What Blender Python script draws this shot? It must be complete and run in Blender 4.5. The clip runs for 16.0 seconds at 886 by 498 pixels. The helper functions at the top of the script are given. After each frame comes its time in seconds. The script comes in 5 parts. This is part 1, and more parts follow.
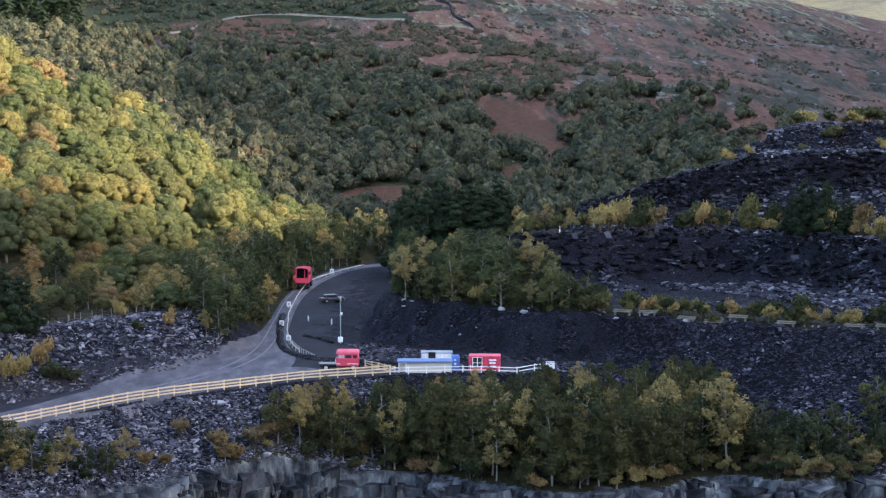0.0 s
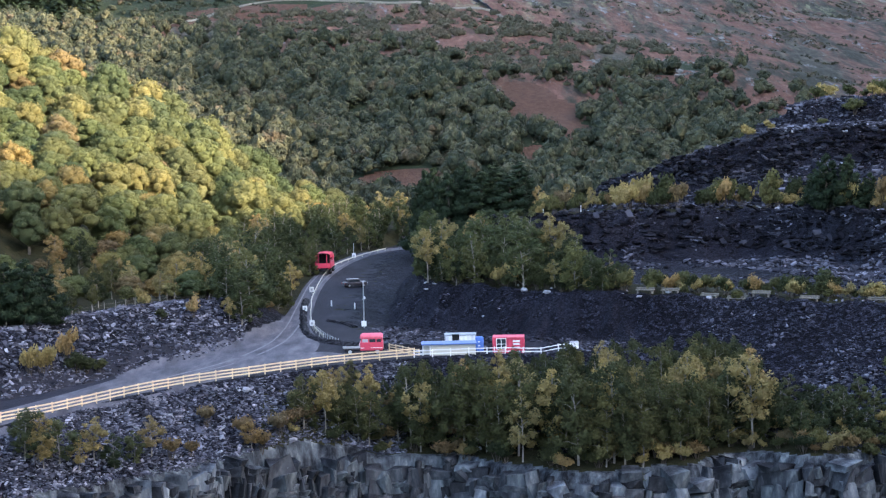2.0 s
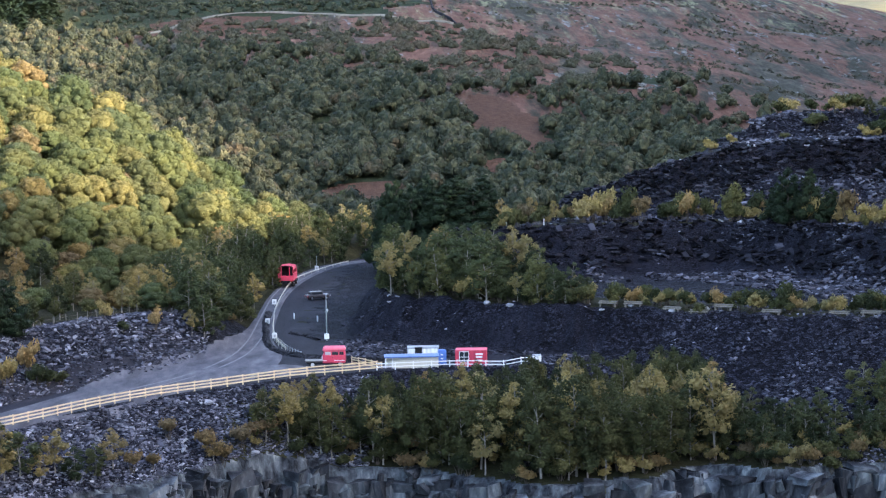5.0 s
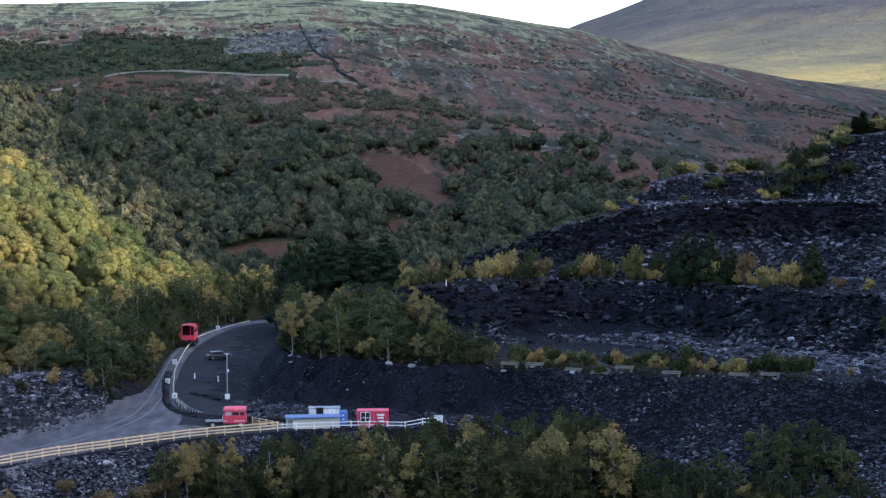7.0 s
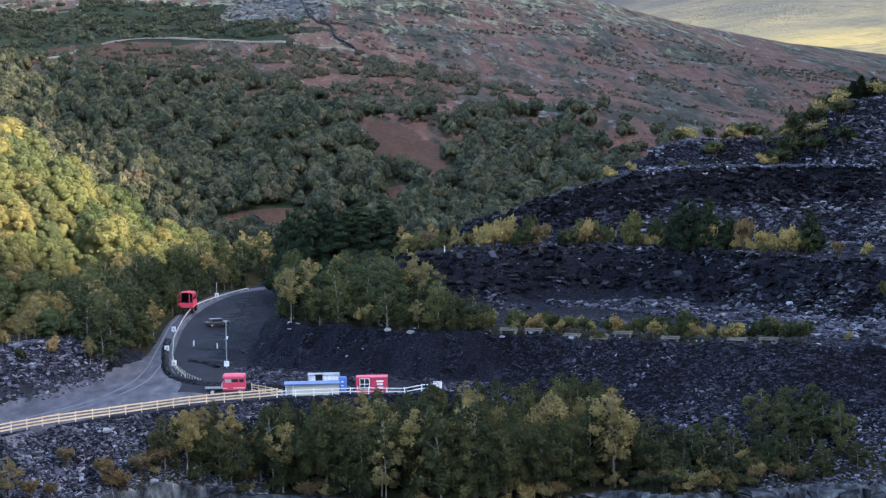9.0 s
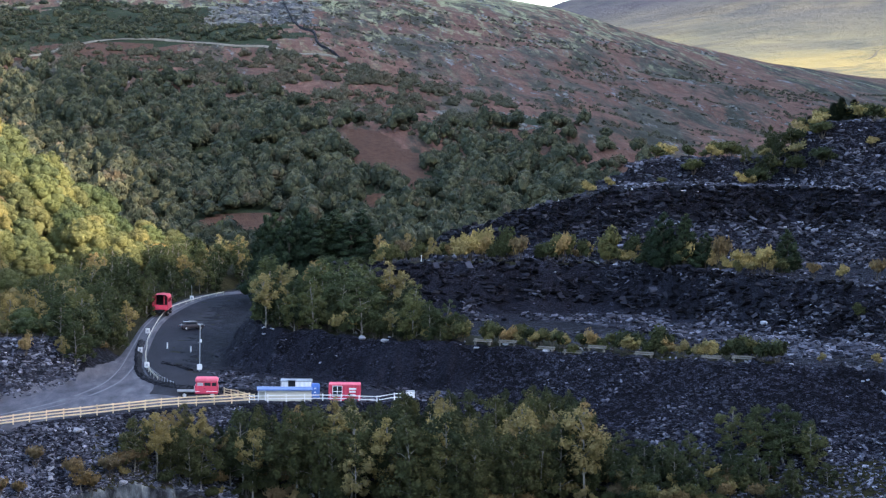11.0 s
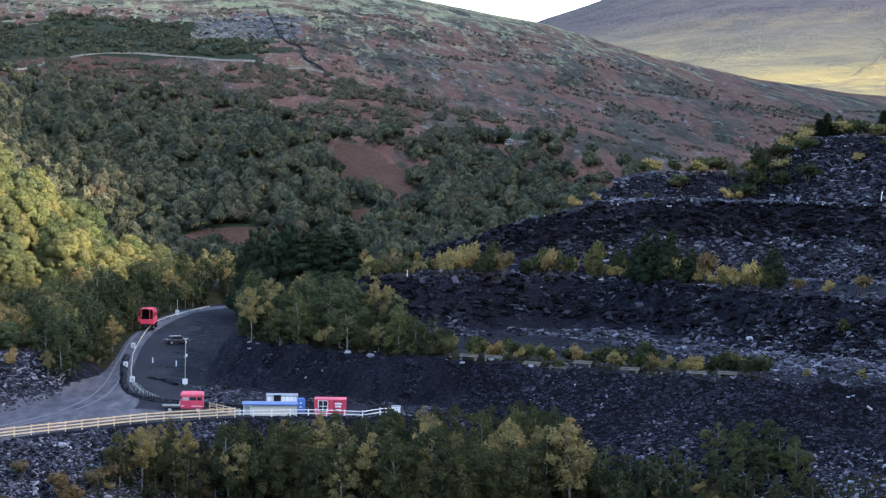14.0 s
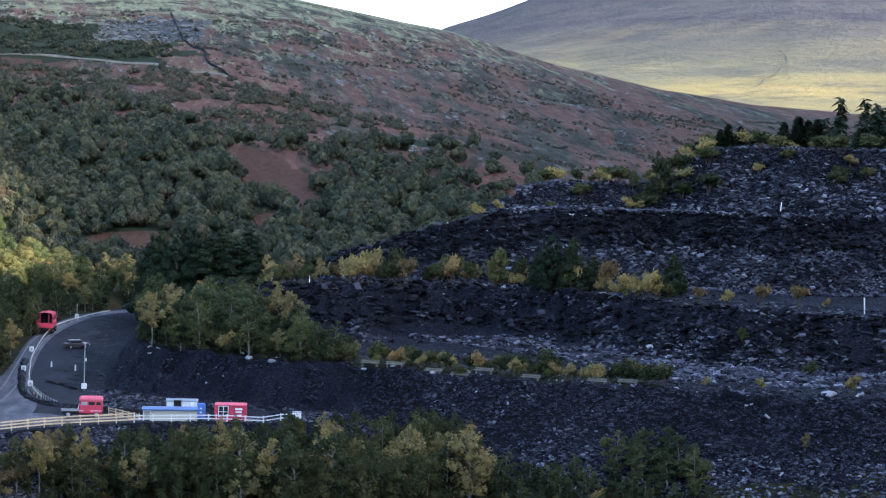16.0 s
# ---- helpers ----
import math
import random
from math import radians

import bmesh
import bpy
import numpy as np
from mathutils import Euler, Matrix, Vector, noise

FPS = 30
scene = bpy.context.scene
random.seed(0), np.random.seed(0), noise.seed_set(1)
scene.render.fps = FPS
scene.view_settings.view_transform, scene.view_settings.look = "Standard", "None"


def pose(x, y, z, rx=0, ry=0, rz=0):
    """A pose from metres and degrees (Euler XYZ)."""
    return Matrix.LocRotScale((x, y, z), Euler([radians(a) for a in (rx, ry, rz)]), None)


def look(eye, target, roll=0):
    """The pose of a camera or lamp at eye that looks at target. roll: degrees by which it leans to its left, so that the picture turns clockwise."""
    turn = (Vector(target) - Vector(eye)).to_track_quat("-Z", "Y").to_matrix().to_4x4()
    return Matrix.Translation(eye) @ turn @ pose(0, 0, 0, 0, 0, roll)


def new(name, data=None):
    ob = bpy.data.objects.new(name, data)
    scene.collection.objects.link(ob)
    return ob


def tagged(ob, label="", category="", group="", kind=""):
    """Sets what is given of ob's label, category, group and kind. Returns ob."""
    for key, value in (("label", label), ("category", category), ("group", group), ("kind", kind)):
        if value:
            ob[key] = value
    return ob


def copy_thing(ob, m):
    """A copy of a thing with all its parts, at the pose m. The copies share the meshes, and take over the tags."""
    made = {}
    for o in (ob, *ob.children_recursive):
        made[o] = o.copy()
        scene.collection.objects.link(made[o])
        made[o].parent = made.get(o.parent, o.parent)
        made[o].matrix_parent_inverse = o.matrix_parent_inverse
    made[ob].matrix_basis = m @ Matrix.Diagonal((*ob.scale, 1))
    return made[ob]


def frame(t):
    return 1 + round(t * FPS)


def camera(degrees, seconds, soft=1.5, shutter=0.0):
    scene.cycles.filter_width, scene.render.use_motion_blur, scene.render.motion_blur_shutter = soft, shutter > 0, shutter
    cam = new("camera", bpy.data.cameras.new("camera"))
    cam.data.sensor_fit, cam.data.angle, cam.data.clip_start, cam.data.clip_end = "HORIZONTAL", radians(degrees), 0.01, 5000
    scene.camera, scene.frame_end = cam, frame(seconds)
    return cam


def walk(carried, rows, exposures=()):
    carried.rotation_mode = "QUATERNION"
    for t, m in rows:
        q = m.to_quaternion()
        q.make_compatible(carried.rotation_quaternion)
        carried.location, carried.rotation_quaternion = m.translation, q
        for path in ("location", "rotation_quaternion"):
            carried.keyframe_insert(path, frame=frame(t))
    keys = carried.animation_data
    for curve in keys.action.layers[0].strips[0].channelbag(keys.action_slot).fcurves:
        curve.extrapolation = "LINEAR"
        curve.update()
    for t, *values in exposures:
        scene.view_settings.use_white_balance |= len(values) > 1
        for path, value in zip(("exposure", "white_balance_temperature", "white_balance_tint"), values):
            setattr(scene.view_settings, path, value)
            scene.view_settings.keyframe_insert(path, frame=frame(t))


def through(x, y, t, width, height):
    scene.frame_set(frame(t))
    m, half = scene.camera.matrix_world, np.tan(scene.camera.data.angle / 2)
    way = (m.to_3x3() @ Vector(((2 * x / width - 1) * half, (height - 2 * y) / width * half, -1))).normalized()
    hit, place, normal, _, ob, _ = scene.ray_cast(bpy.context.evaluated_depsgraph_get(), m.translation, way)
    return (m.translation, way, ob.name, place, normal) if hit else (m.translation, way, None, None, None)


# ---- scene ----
# == camera ==
PATH = [
    (0.0, 0.000, -3.930, 0.000), (0.5, -0.623, -3.614, -0.297), (1.0, -0.239, -4.200, -0.823), (1.5, 0.744, -4.680, -1.299),
    (2.0, 0.634, -4.436, -1.289), (2.5, 0.300, -4.292, -1.211), (3.0, 0.198, -4.418, -1.107), (3.5, 0.215, -4.334, -1.041),
    (5.8, -1.814, -3.567, -0.758), (6.0, -2.287, -3.157, -0.629), (6.5, -2.975, -2.474, -0.456), (7.0, -3.304, -2.371, -0.541),
    (7.5, -3.397, -3.134, -0.680), (8.0, -3.280, -3.354, -0.705), (8.5, -3.227, -3.209, -0.898), (9.0, -3.338, -3.350, -0.806),
    (9.2, -3.289, -3.463, -0.695), (11.3, -4.010, -2.930, 1.020), (11.5, -3.821, -2.865, 0.933), (12.0, -3.629, -2.856, 0.959),
    (12.5, -3.541, -2.968, 0.897), (13.0, -3.211, -3.188, 0.788), (13.5, -3.387, -2.925, 0.934), (14.0, -4.408, -2.627, 1.050),
    (14.5, -4.978, -2.418, 1.044), (15.0, -5.172, -2.350, 1.006), (15.5, -5.804, -2.352, 1.254), (16.0, -7.223, -2.374, 1.723),
]
cam = camera(25.25, 16.0, soft=1.25)
walk(cam, [(t, pose(0, 0, 35.5, 90 + pitch, 0, yaw) @ pose(0, 0, 0, 0, 0, roll)) for t, yaw, pitch, roll in PATH], exposures=[(0.0, 2.66, 6800, 17), (1.0, 2.74, 6730, 16), (1.5, 2.98, 6700, 16), (3.5, 2.96, 6700, 16), (6.0, 2.88, 6600, 15), (6.5, 2.58, 6550, 15), (7.0, 2.17, 6400, 14), (7.5, 2.22, 6450, 14), (8.0, 2.47, 6550, 15), (9.0, 2.70, 6550, 15), (12.5, 2.67, 6550, 15), (14.0, 2.57, 6500, 15), (15.0, 2.42, 6350, 14), (16.0, 2.48, 6200, 14)])

# == light ==
SUN_AZ, SUN_EL = 115.0, 22.0     # degrees from straight ahead, clockwise, and above the horizon
world = bpy.data.worlds.new("sky")
scene.world = world
world.use_nodes = True
wn = world.node_tree
sky = wn.nodes.new("ShaderNodeTexSky")
sky.sky_type, sky.sun_disc = "NISHITA", False
sky.sun_elevation, sky.sun_rotation = radians(SUN_EL), radians(SUN_AZ)
sky.air_density, sky.dust_density, sky.ozone_density = 1.0, 1.5, 1.0
wn.nodes["Background"].inputs["Strength"].default_value = 0.15
wn.links.new(sky.outputs["Color"], wn.nodes["Background"].inputs["Color"])
sun = new("sun", bpy.data.lights.new("sun", "SUN"))
sun.data.energy, sun.data.angle, sun.data.color = 2.9, radians(1.5), (1.0, 0.86, 0.66)
sun.matrix_world = look((0, 0, 0), (-math.sin(radians(SUN_AZ)), -math.cos(radians(SUN_AZ)), -math.tan(radians(SUN_EL))))

# == terrain shape ==
def curve_of(points, per=6):
    """A smooth line through points, sampled."""
    p = np.array(points, float)
    q = np.vstack([2 * p[0] - p[1], p, 2 * p[-1] - p[-2]])
    out = []
    for i in range(1, len(q) - 2):
        for s in np.arange(per) / per:
            a, b, c, d = q[i - 1], q[i], q[i + 1], q[i + 2]
            out.append(0.5 * (2 * b + (c - a) * s + (2 * a - 5 * b + 4 * c - d) * s * s + (3 * b - a - 3 * c + d) * s ** 3))
    out.append(p[-1])
    return np.array(out)


def side_of(line, x, y):
    """Distance to a line of x, y, z (positive on its right-hand side as it runs) and the line's own height there."""
    best = np.full(x.shape, 1e18)
    off, sd, hz = np.zeros(x.shape), np.zeros(x.shape), np.zeros(x.shape)
    for a, b in zip(line[:-1], line[1:]):
        dx, dy = b[0] - a[0], b[1] - a[1]
        n = dx * dx + dy * dy + 1e-9
        s = np.clip(((x - a[0]) * dx + (y - a[1]) * dy) / n, 0, 1)
        ex, ey = x - a[0] - s * dx, y - a[1] - s * dy
        d2 = ex * ex + ey * ey
        turn = (dx * ey - dy * ex) / math.sqrt(n)
        m = (d2 < best * (1 - 1e-9)) | ((d2 < best * (1 + 1e-9)) & (np.abs(turn) > off))
        best, off = np.where(m, d2, best), np.where(m, np.abs(turn), off)
        sd = np.where(m, np.where(turn < 0, 1.0, -1.0) * np.sqrt(d2), sd)
        hz = np.where(m, a[2] + s * (b[2] - a[2]), hz)
    return sd, hz


def wave(x, y, size, seed):
    """Smooth uneven values about 0, between -1 and 1, with features of the given size."""
    rng = np.random.RandomState(seed)
    v = np.zeros(np.shape(x))
    for k in range(7):
        a, ph = rng.uniform(0, 6.28), rng.uniform(0, 6.28)
        f = 6.28 / size * rng.uniform(0.55, 1.6)
        v = v + np.sin((x * math.cos(a) + y * math.sin(a)) * f + ph + 1.3 * np.sin((y * math.cos(a) - x * math.sin(a)) * f * 0.6 + ph * 2))
    return v / 5.0


EYE_Z = 35.5
CLIFF = curve_of([(-300, 80, -6), (-120, 150, -6), (-60, 192, -7), (-44, 212, -7.5), (-38, 221, -7.3), (-28, 236, -8.2), (-19.5, 245, -9.9), (-10, 248, -10),
                  (0, 245, -10), (11, 237, -10.5), (25, 237, -10), (33, 243, -9.5), (41, 236, -9), (52, 239, -9), (68, 239, -8.5), (85, 238, -8),
                  (120, 230, -8), (300, 150, -8)])
PLATFORM = curve_of([(-300, 90, 0), (-120, 163, 0), (-62, 205, 0), (-50, 221, 0), (-45.3, 229, 0), (-40.2, 238, 0), (-34.3, 245.7, 0), (-27.9, 251.8, 0), (-21.2, 258.2, 0),
                     (-16.9, 261.6, 0), (-7.2, 266.7, 0), (1.2, 268.5, 0), (9, 269.5, 0), (16.5, 271.5, 0), (22, 277, 0), (30, 292, 0), (34, 330, 0)])
TIER_1 = curve_of([(4, 600, 0), (2, 470, 4), (-2, 435, 5), (-6, 400, 5), (-7, 370, 5.4), (-8, 335, 6), (-7.5, 313, 6.1), (-3, 305, 6.1), (1.4, 302.6, 6.1), (8.1, 295.5, 6.1), (17.9, 288.8, 6.1),
                   (34, 279.4, 6.1), (44.3, 272.1, 6.1), (55, 266, 6.1), (66, 261.4, 6.1), (80, 256.8, 6.1), (92, 252, 6.1), (300, 180, 6.1)])
TIER_2 = curve_of([(20, 600, 0), (12, 480, 8), (6, 450, 11), (4, 400, 12), (6, 362, 12.5), (22, 352, 14), (36.4, 353.6, 14), (52, 354, 14), (62, 346.7, 14), (72.4, 328, 14), (82, 308, 14), (93, 299, 14),
                   (106.6, 294, 14), (300, 240, 14)])
TIER_3 = curve_of([(55, 600, 2), (38, 480, 11), (31, 445, 14), (30, 405, 17), (34, 386, 19), (39, 383, 21.4), (45.6, 382, 23.2), (55.4, 381, 25.4), (64.4, 381, 27), (77.8, 381, 27.5), (95, 382, 27.5), (114, 372, 27.5),
                   (138, 380, 27.5), (300, 400, 27.5)])
TIER_4 = curve_of([(110, 600, 5), (76, 490, 20), (66, 450, 26), (67.8, 425, 29), (72.6, 424, 32), (81, 422, 32.8), (97, 419, 33.2), (103, 417, 34.6), (108, 416, 39), (113, 415, 41.3), (126, 411, 41.5), (145, 405, 41.5), (300, 400, 42)])
BANK = curve_of([(-300, 175, 6.6), (-120, 205, 6.6), (-70, 236, 6.6), (-58, 252, 6.6), (-47, 274, 6.6), (-41, 288, 6), (-36, 303, 5), (-35, 325, 4), (-34, 352, 4), (-31, 395, 5),
                 (-21, 425, 6), (-8, 445, 6)])
SPUR = curve_of([(-300, 430, 95), (-200, 450, 78), (-150, 460, 64), (-105, 468, 43), (-92, 471, 35.5), (-79, 473, 29.5), (-66, 475, 23.5), (-52, 477, 15), (-39, 478, 5), (-20, 480, 0)])
SKY_AZ = (-30, -9.2, -4, -0.3, 2.8, 5.3, 7.2, 10.1, 13.3, 16, 24)
SKY_Z = (128, 143, 145, 148, 142, 132.5, 125, 106, 90, 82, 70)


def tip_fall(d):
    """How far a tip's face has fallen at a distance from its edge: steep and craggy above, then at rest."""
    d = np.maximum(d, 0)
    return 1.2 * np.minimum(d, 4.5) + 0.60 * np.maximum(d - 4.5, 0)


def heights(x, y):
    """The height of the bare ground at x, y (arrays)."""
    x, y = np.asarray(x, float), np.asarray(y, float)
    r = np.hypot(x, y)
    az = np.degrees(np.arctan2(x, y))
    # road level, rising gently to the far bend
    z = np.clip((y - 305) * 0.033, 0, 3.4) + 0 * x
    # the yard behind the fence lies a little lower
    z = z - 0.5 * np.clip((y - 269.4) / 1.2, 0, 1) * np.clip((282 - y) / 4, 0, 1) * np.clip((x + 20) / 3, 0, 1) * np.clip((13 - x) / 3, 0, 1)
    rub = 0.30 * wave(x, y, 7, 3) + 0.16 * wave(x, y, 2.6, 4)
    # bank beside the road and the wooded spur behind it
    d, h = side_of(BANK, x, y)
    bank = h - 0.70 * np.maximum(d, 0) + 0.5 * rub * (d > -6) * (d < 7)
    z = np.where(d < 10, np.maximum(z, bank), z)
    d, h = side_of(SPUR, x, y)
    z = np.maximum(z, np.where(d > 0, h - 0.20 * d, h + 0.30 * d) + 1.5 * wave(x, y, 40, 8))
    # tips of slate waste in four tiers
    for line, back, seed in ((TIER_1, 90, 1), (TIER_2, 80, 2), (TIER_3, 60, 5), (TIER_4, 45, 6)):
        d, h = side_of(line, x, y)
        d = d + 1.0 * wave(x, y, 14, seed) + 0.45 * wave(x, y, 4, seed + 20)
        t = h - tip_fall(d) - 0.35 * np.maximum(-d - back, 0) + rub * (d > -4) * (1 + 0.9 * (d < 6))
        z = np.maximum(z, np.where(d < 62, t, -99))
    # the hill across the valley
    zs = np.interp(az, SKY_AZ, SKY_Z)
    s = (r - 520) / 780
    hill = 2 + (zs - 2) * np.clip(s, 0, 1.0) ** 0.92 - 0.16 * np.maximum(r - 1310, 0)
    hill = hill + (3.5 * wave(x, y, 160, 11) + 1.3 * wave(x, y, 45, 12)) * np.clip(s * 4, 0, 1) * np.clip((1330 - r) / 250, 0.15, 1)
    z = np.where(r > 470, np.maximum(np.where(r > 560, -60, z), np.where(r > 520, hill, -60)), z)
    # moor and mountain far behind
    ridge = np.interp(az, (-30, 0, 5, 7.3, 9.9, 13, 17, 24), (150, 180, 255, 322, 385, 452, 520, 560))
    u = np.clip((r - 1700) / 2300, 0, 1)
    far = 75 + (ridge - 75) * (0.35 * u + 0.65 * u ** 2) - 0.3 * np.maximum(r - 4000, 0) + 9 * wave(x, y, 420, 14) * u
    z = np.where(r > 1600, np.maximum(z, far), z)
    # edge of the pit
    d, h = side_of(PLATFORM, x, y)
    low = -0.72 * np.maximum(d, 0) + rub * (d > 0.5)
    dc, hc = side_of(CLIFF, x, y)
    dc = dc + 1.2 * wave(x, y, 9, 31)
    shelf = np.maximum(low, hc + 0.22 * np.maximum(-dc, 0) + 0.5 * rub)
    z = np.where(d > 0, np.where(x > 14, z, np.minimum(z, shelf)), z)
    z = np.where((dc < 0) & (x > 14) & (d > 0) & (side_of(TIER_1, x, y)[0] > 0), np.maximum(shelf, side_tier_front(x, y) + rub), z)
    z = np.where(dc > 0, np.maximum(hc - 4.0 * dc, -70), z)
    # the ground on which the camera stands
    z = np.where(r < 5, 33.9, z)
    return z


def side_tier_front(x, y):
    """The lowest tip's face, which runs down to the pit where the platform ends."""
    d, h = side_of(TIER_1, x, y)
    return h - tip_fall(d) - 0.35 * np.maximum(-d - 90, 0)



# == materials ==
def material(name, rough=0.8, metal=0.0):
    m = bpy.data.materials.new(name)
    m.use_nodes = True
    b = m.node_tree.nodes["Principled BSDF"]
    b.inputs["Roughness"].default_value, b.inputs["Metallic"].default_value = rough, metal
    b.inputs["Specular IOR Level"].default_value = 0.5 if rough < 0.72 else 0.06
    return m, m.node_tree, b


def node(nt, kind, **values):
    n = nt.nodes.new(kind)
    for k, v in values.items():
        n.inputs[k.replace("_", " ")].default_value = v
    return n


def noise_of(nt, size, detail=6.0, rough=0.6, coords="Object", stretch=(1, 1, 1), turn=0.0):
    """A noise whose features are about size metres."""
    tc = nt.nodes.new("ShaderNodeTexCoord")
    mp = nt.nodes.new("ShaderNodeMapping")
    mp.inputs["Scale"].default_value = [s / size for s in stretch]
    turned = nt.nodes.new("ShaderNodeMapping")
    turned.inputs["Rotation"].default_value = (0, 0, radians(turn))
    nt.links.new(tc.outputs[coords], turned.inputs["Vector"])
    nt.links.new(turned.outputs["Vector"], mp.inputs["Vector"])
    n = node(nt, "ShaderNodeTexNoise", Scale=1.0, Detail=detail, Roughness=rough)
    nt.links.new(mp.outputs["Vector"], n.inputs["Vector"])
    return n.outputs["Fac"]


def ramp(nt, fac, stops):
    r = nt.nodes.new("ShaderNodeValToRGB")
    e = r.color_ramp.elements
    while len(e) < len(stops):
        e.new(0.5)
    for el, (p, c) in zip(e, stops):
        el.position, el.color = p, (*c, 1)
    nt.links.new(fac, r.inputs["Fac"])
    return r.outputs["Color"]


def mix(nt, fac, a, b, how="MIX"):
    m = nt.nodes.new("ShaderNodeMix")
    m.data_type, m.blend_type = "RGBA", how
    for sock, v in ((m.inputs["Factor"], fac), (m.inputs["A"], a), (m.inputs["B"], b)):
        if isinstance(v, (int, float)):
            sock.default_value = v
        elif isinstance(v, tuple):
            sock.default_value = (*v, 1)
        else:
            nt.links.new(v, sock)
    return m.outputs["Result"]


def step_of(nt, fac, lo, hi):
    m = nt.nodes.new("ShaderNodeMapRange")
    m.inputs["From Min"].default_value, m.inputs["From Max"].default_value = lo, hi
    nt.links.new(fac, m.inputs["Value"])
    return m.outputs["Result"]


def bump(nt, b, height, depth, strength=1.0):
    n = nt.nodes.new("ShaderNodeBump")
    n.inputs["Distance"].default_value, n.inputs["Strength"].default_value = depth, strength
    nt.links.new(height, n.inputs["Height"])
    nt.links.new(n.outputs["Normal"], b.inputs["Normal"])


def plain(name, c1, c2, size=0.5, rough=0.6, metal=0.0, depth=0.0):
    """A surface whose colour wanders between two tones."""
    m, nt, b = material(name, rough, metal)
    f = mix(nt, 0.5, noise_of(nt, size), noise_of(nt, size * 0.12))
    nt.links.new(ramp(nt, f, [(0.35, c1), (0.65, c2)]), b.inputs["Base Color"])
    if depth:
        bump(nt, b, noise_of(nt, size * 0.3), depth)
    return m


def rubble_material(name, dark, light, pale, size):
    """Broken slate: angular chips of several tones, with finer chips between."""
    m, nt, b = material(name, 0.8)
    b.inputs["Specular IOR Level"].default_value = 0.05
    tc = nt.nodes.new("ShaderNodeTexCoord")
    chips = []
    for s in (size, size * 0.35):
        v = node(nt, "ShaderNodeTexVoronoi", Scale=1.0 / s)
        mp = nt.nodes.new("ShaderNodeMapping")
        mp.inputs["Scale"].default_value = (1, 1, 1.8)
        nt.links.new(tc.outputs["Object"], mp.inputs["Vector"])
        nt.links.new(mp.outputs["Vector"], v.inputs["Vector"])
        sep = nt.nodes.new("ShaderNodeSeparateColor")
        nt.links.new(v.outputs["Color"], sep.inputs["Color"])
        chips.append((v, sep))
    tone = mix(nt, 0.5, chips[0][1].outputs["Red"], chips[1][1].outputs["Green"])
    col = ramp(nt, tone, [(0.2, dark), (0.62, light), (0.9, pale)])
    stain = ramp(nt, noise_of(nt, 11, 5), [(0.38, (0.45, 0.45, 0.47)), (0.62, (1, 1, 1))])
    nt.links.new(mix(nt, 0.85, col, stain, "MULTIPLY"), b.inputs["Base Color"])
    bump(nt, b, mix(nt, 0.5, chips[0][1].outputs["Blue"], chips[1][0].outputs["Distance"]), size * 0.8)
    return m


def slab_material(name, dark, light, pale):
    """Slate in loose slabs: each slab has its own tone, with faint stains."""
    m, nt, b = material(name, 0.85)
    geo = nt.nodes.new("ShaderNodeNewGeometry")
    col = ramp(nt, geo.outputs["Random Per Island"], [(0.0, dark), (0.6, light), (0.9, mix_tone(light, pale)), (1.0, pale)])
    stain = ramp(nt, noise_of(nt, 9, 5), [(0.36, (0.55, 0.55, 0.57)), (0.6, (1, 1, 1))])
    grain = ramp(nt, noise_of(nt, 0.25, 4), [(0.3, (0.75, 0.75, 0.77)), (0.7, (1.15, 1.15, 1.12))])
    nt.links.new(mix(nt, 0.8, mix(nt, 0.9, col, stain, "MULTIPLY"), grain, "MULTIPLY"), b.inputs["Base Color"])
    bump(nt, b, noise_of(nt, 0.3, 5), 0.05)
    return m


def mix_tone(a, b):
    return tuple((p + q) / 2 for p, q in zip(a, b))


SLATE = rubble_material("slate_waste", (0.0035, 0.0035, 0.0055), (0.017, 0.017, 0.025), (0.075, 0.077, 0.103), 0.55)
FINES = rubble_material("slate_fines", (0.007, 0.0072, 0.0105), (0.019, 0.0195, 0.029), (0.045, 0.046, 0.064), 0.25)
SCREE = rubble_material("pale_scree", (0.045, 0.045, 0.046), (0.12, 0.12, 0.12), (0.28, 0.28, 0.28), 0.9)


def gravel_material():
    m, nt, b = material("gravel", 0.85)
    worn = noise_of(nt, 5.0, 6, 0.62, stretch=(2.2, 0.55, 1))
    c = ramp(nt, worn, [(0.32, (0.052, 0.052, 0.062)), (0.5, (0.085, 0.085, 0.099)), (0.7, (0.145, 0.144, 0.16))])
    grit = ramp(nt, noise_of(nt, 0.12, 3), [(0.3, (0.7, 0.7, 0.7)), (0.7, (1.2, 1.2, 1.2))])
    nt.links.new(mix(nt, 0.6, c, grit, "MULTIPLY"), b.inputs["Base Color"])
    bump(nt, b, noise_of(nt, 0.3), 0.06)
    return m


def yard_material():
    m, nt, b = material("dark_gravel", 0.85)
    c = ramp(nt, noise_of(nt, 6.0, 6, 0.62, stretch=(1.5, 0.4, 1)), [(0.35, (0.014, 0.014, 0.019)), (0.6, (0.026, 0.026, 0.034)), (0.75, (0.05, 0.05, 0.061))])
    nt.links.new(c, b.inputs["Base Color"])
    bump(nt, b, noise_of(nt, 0.3), 0.06)
    return m


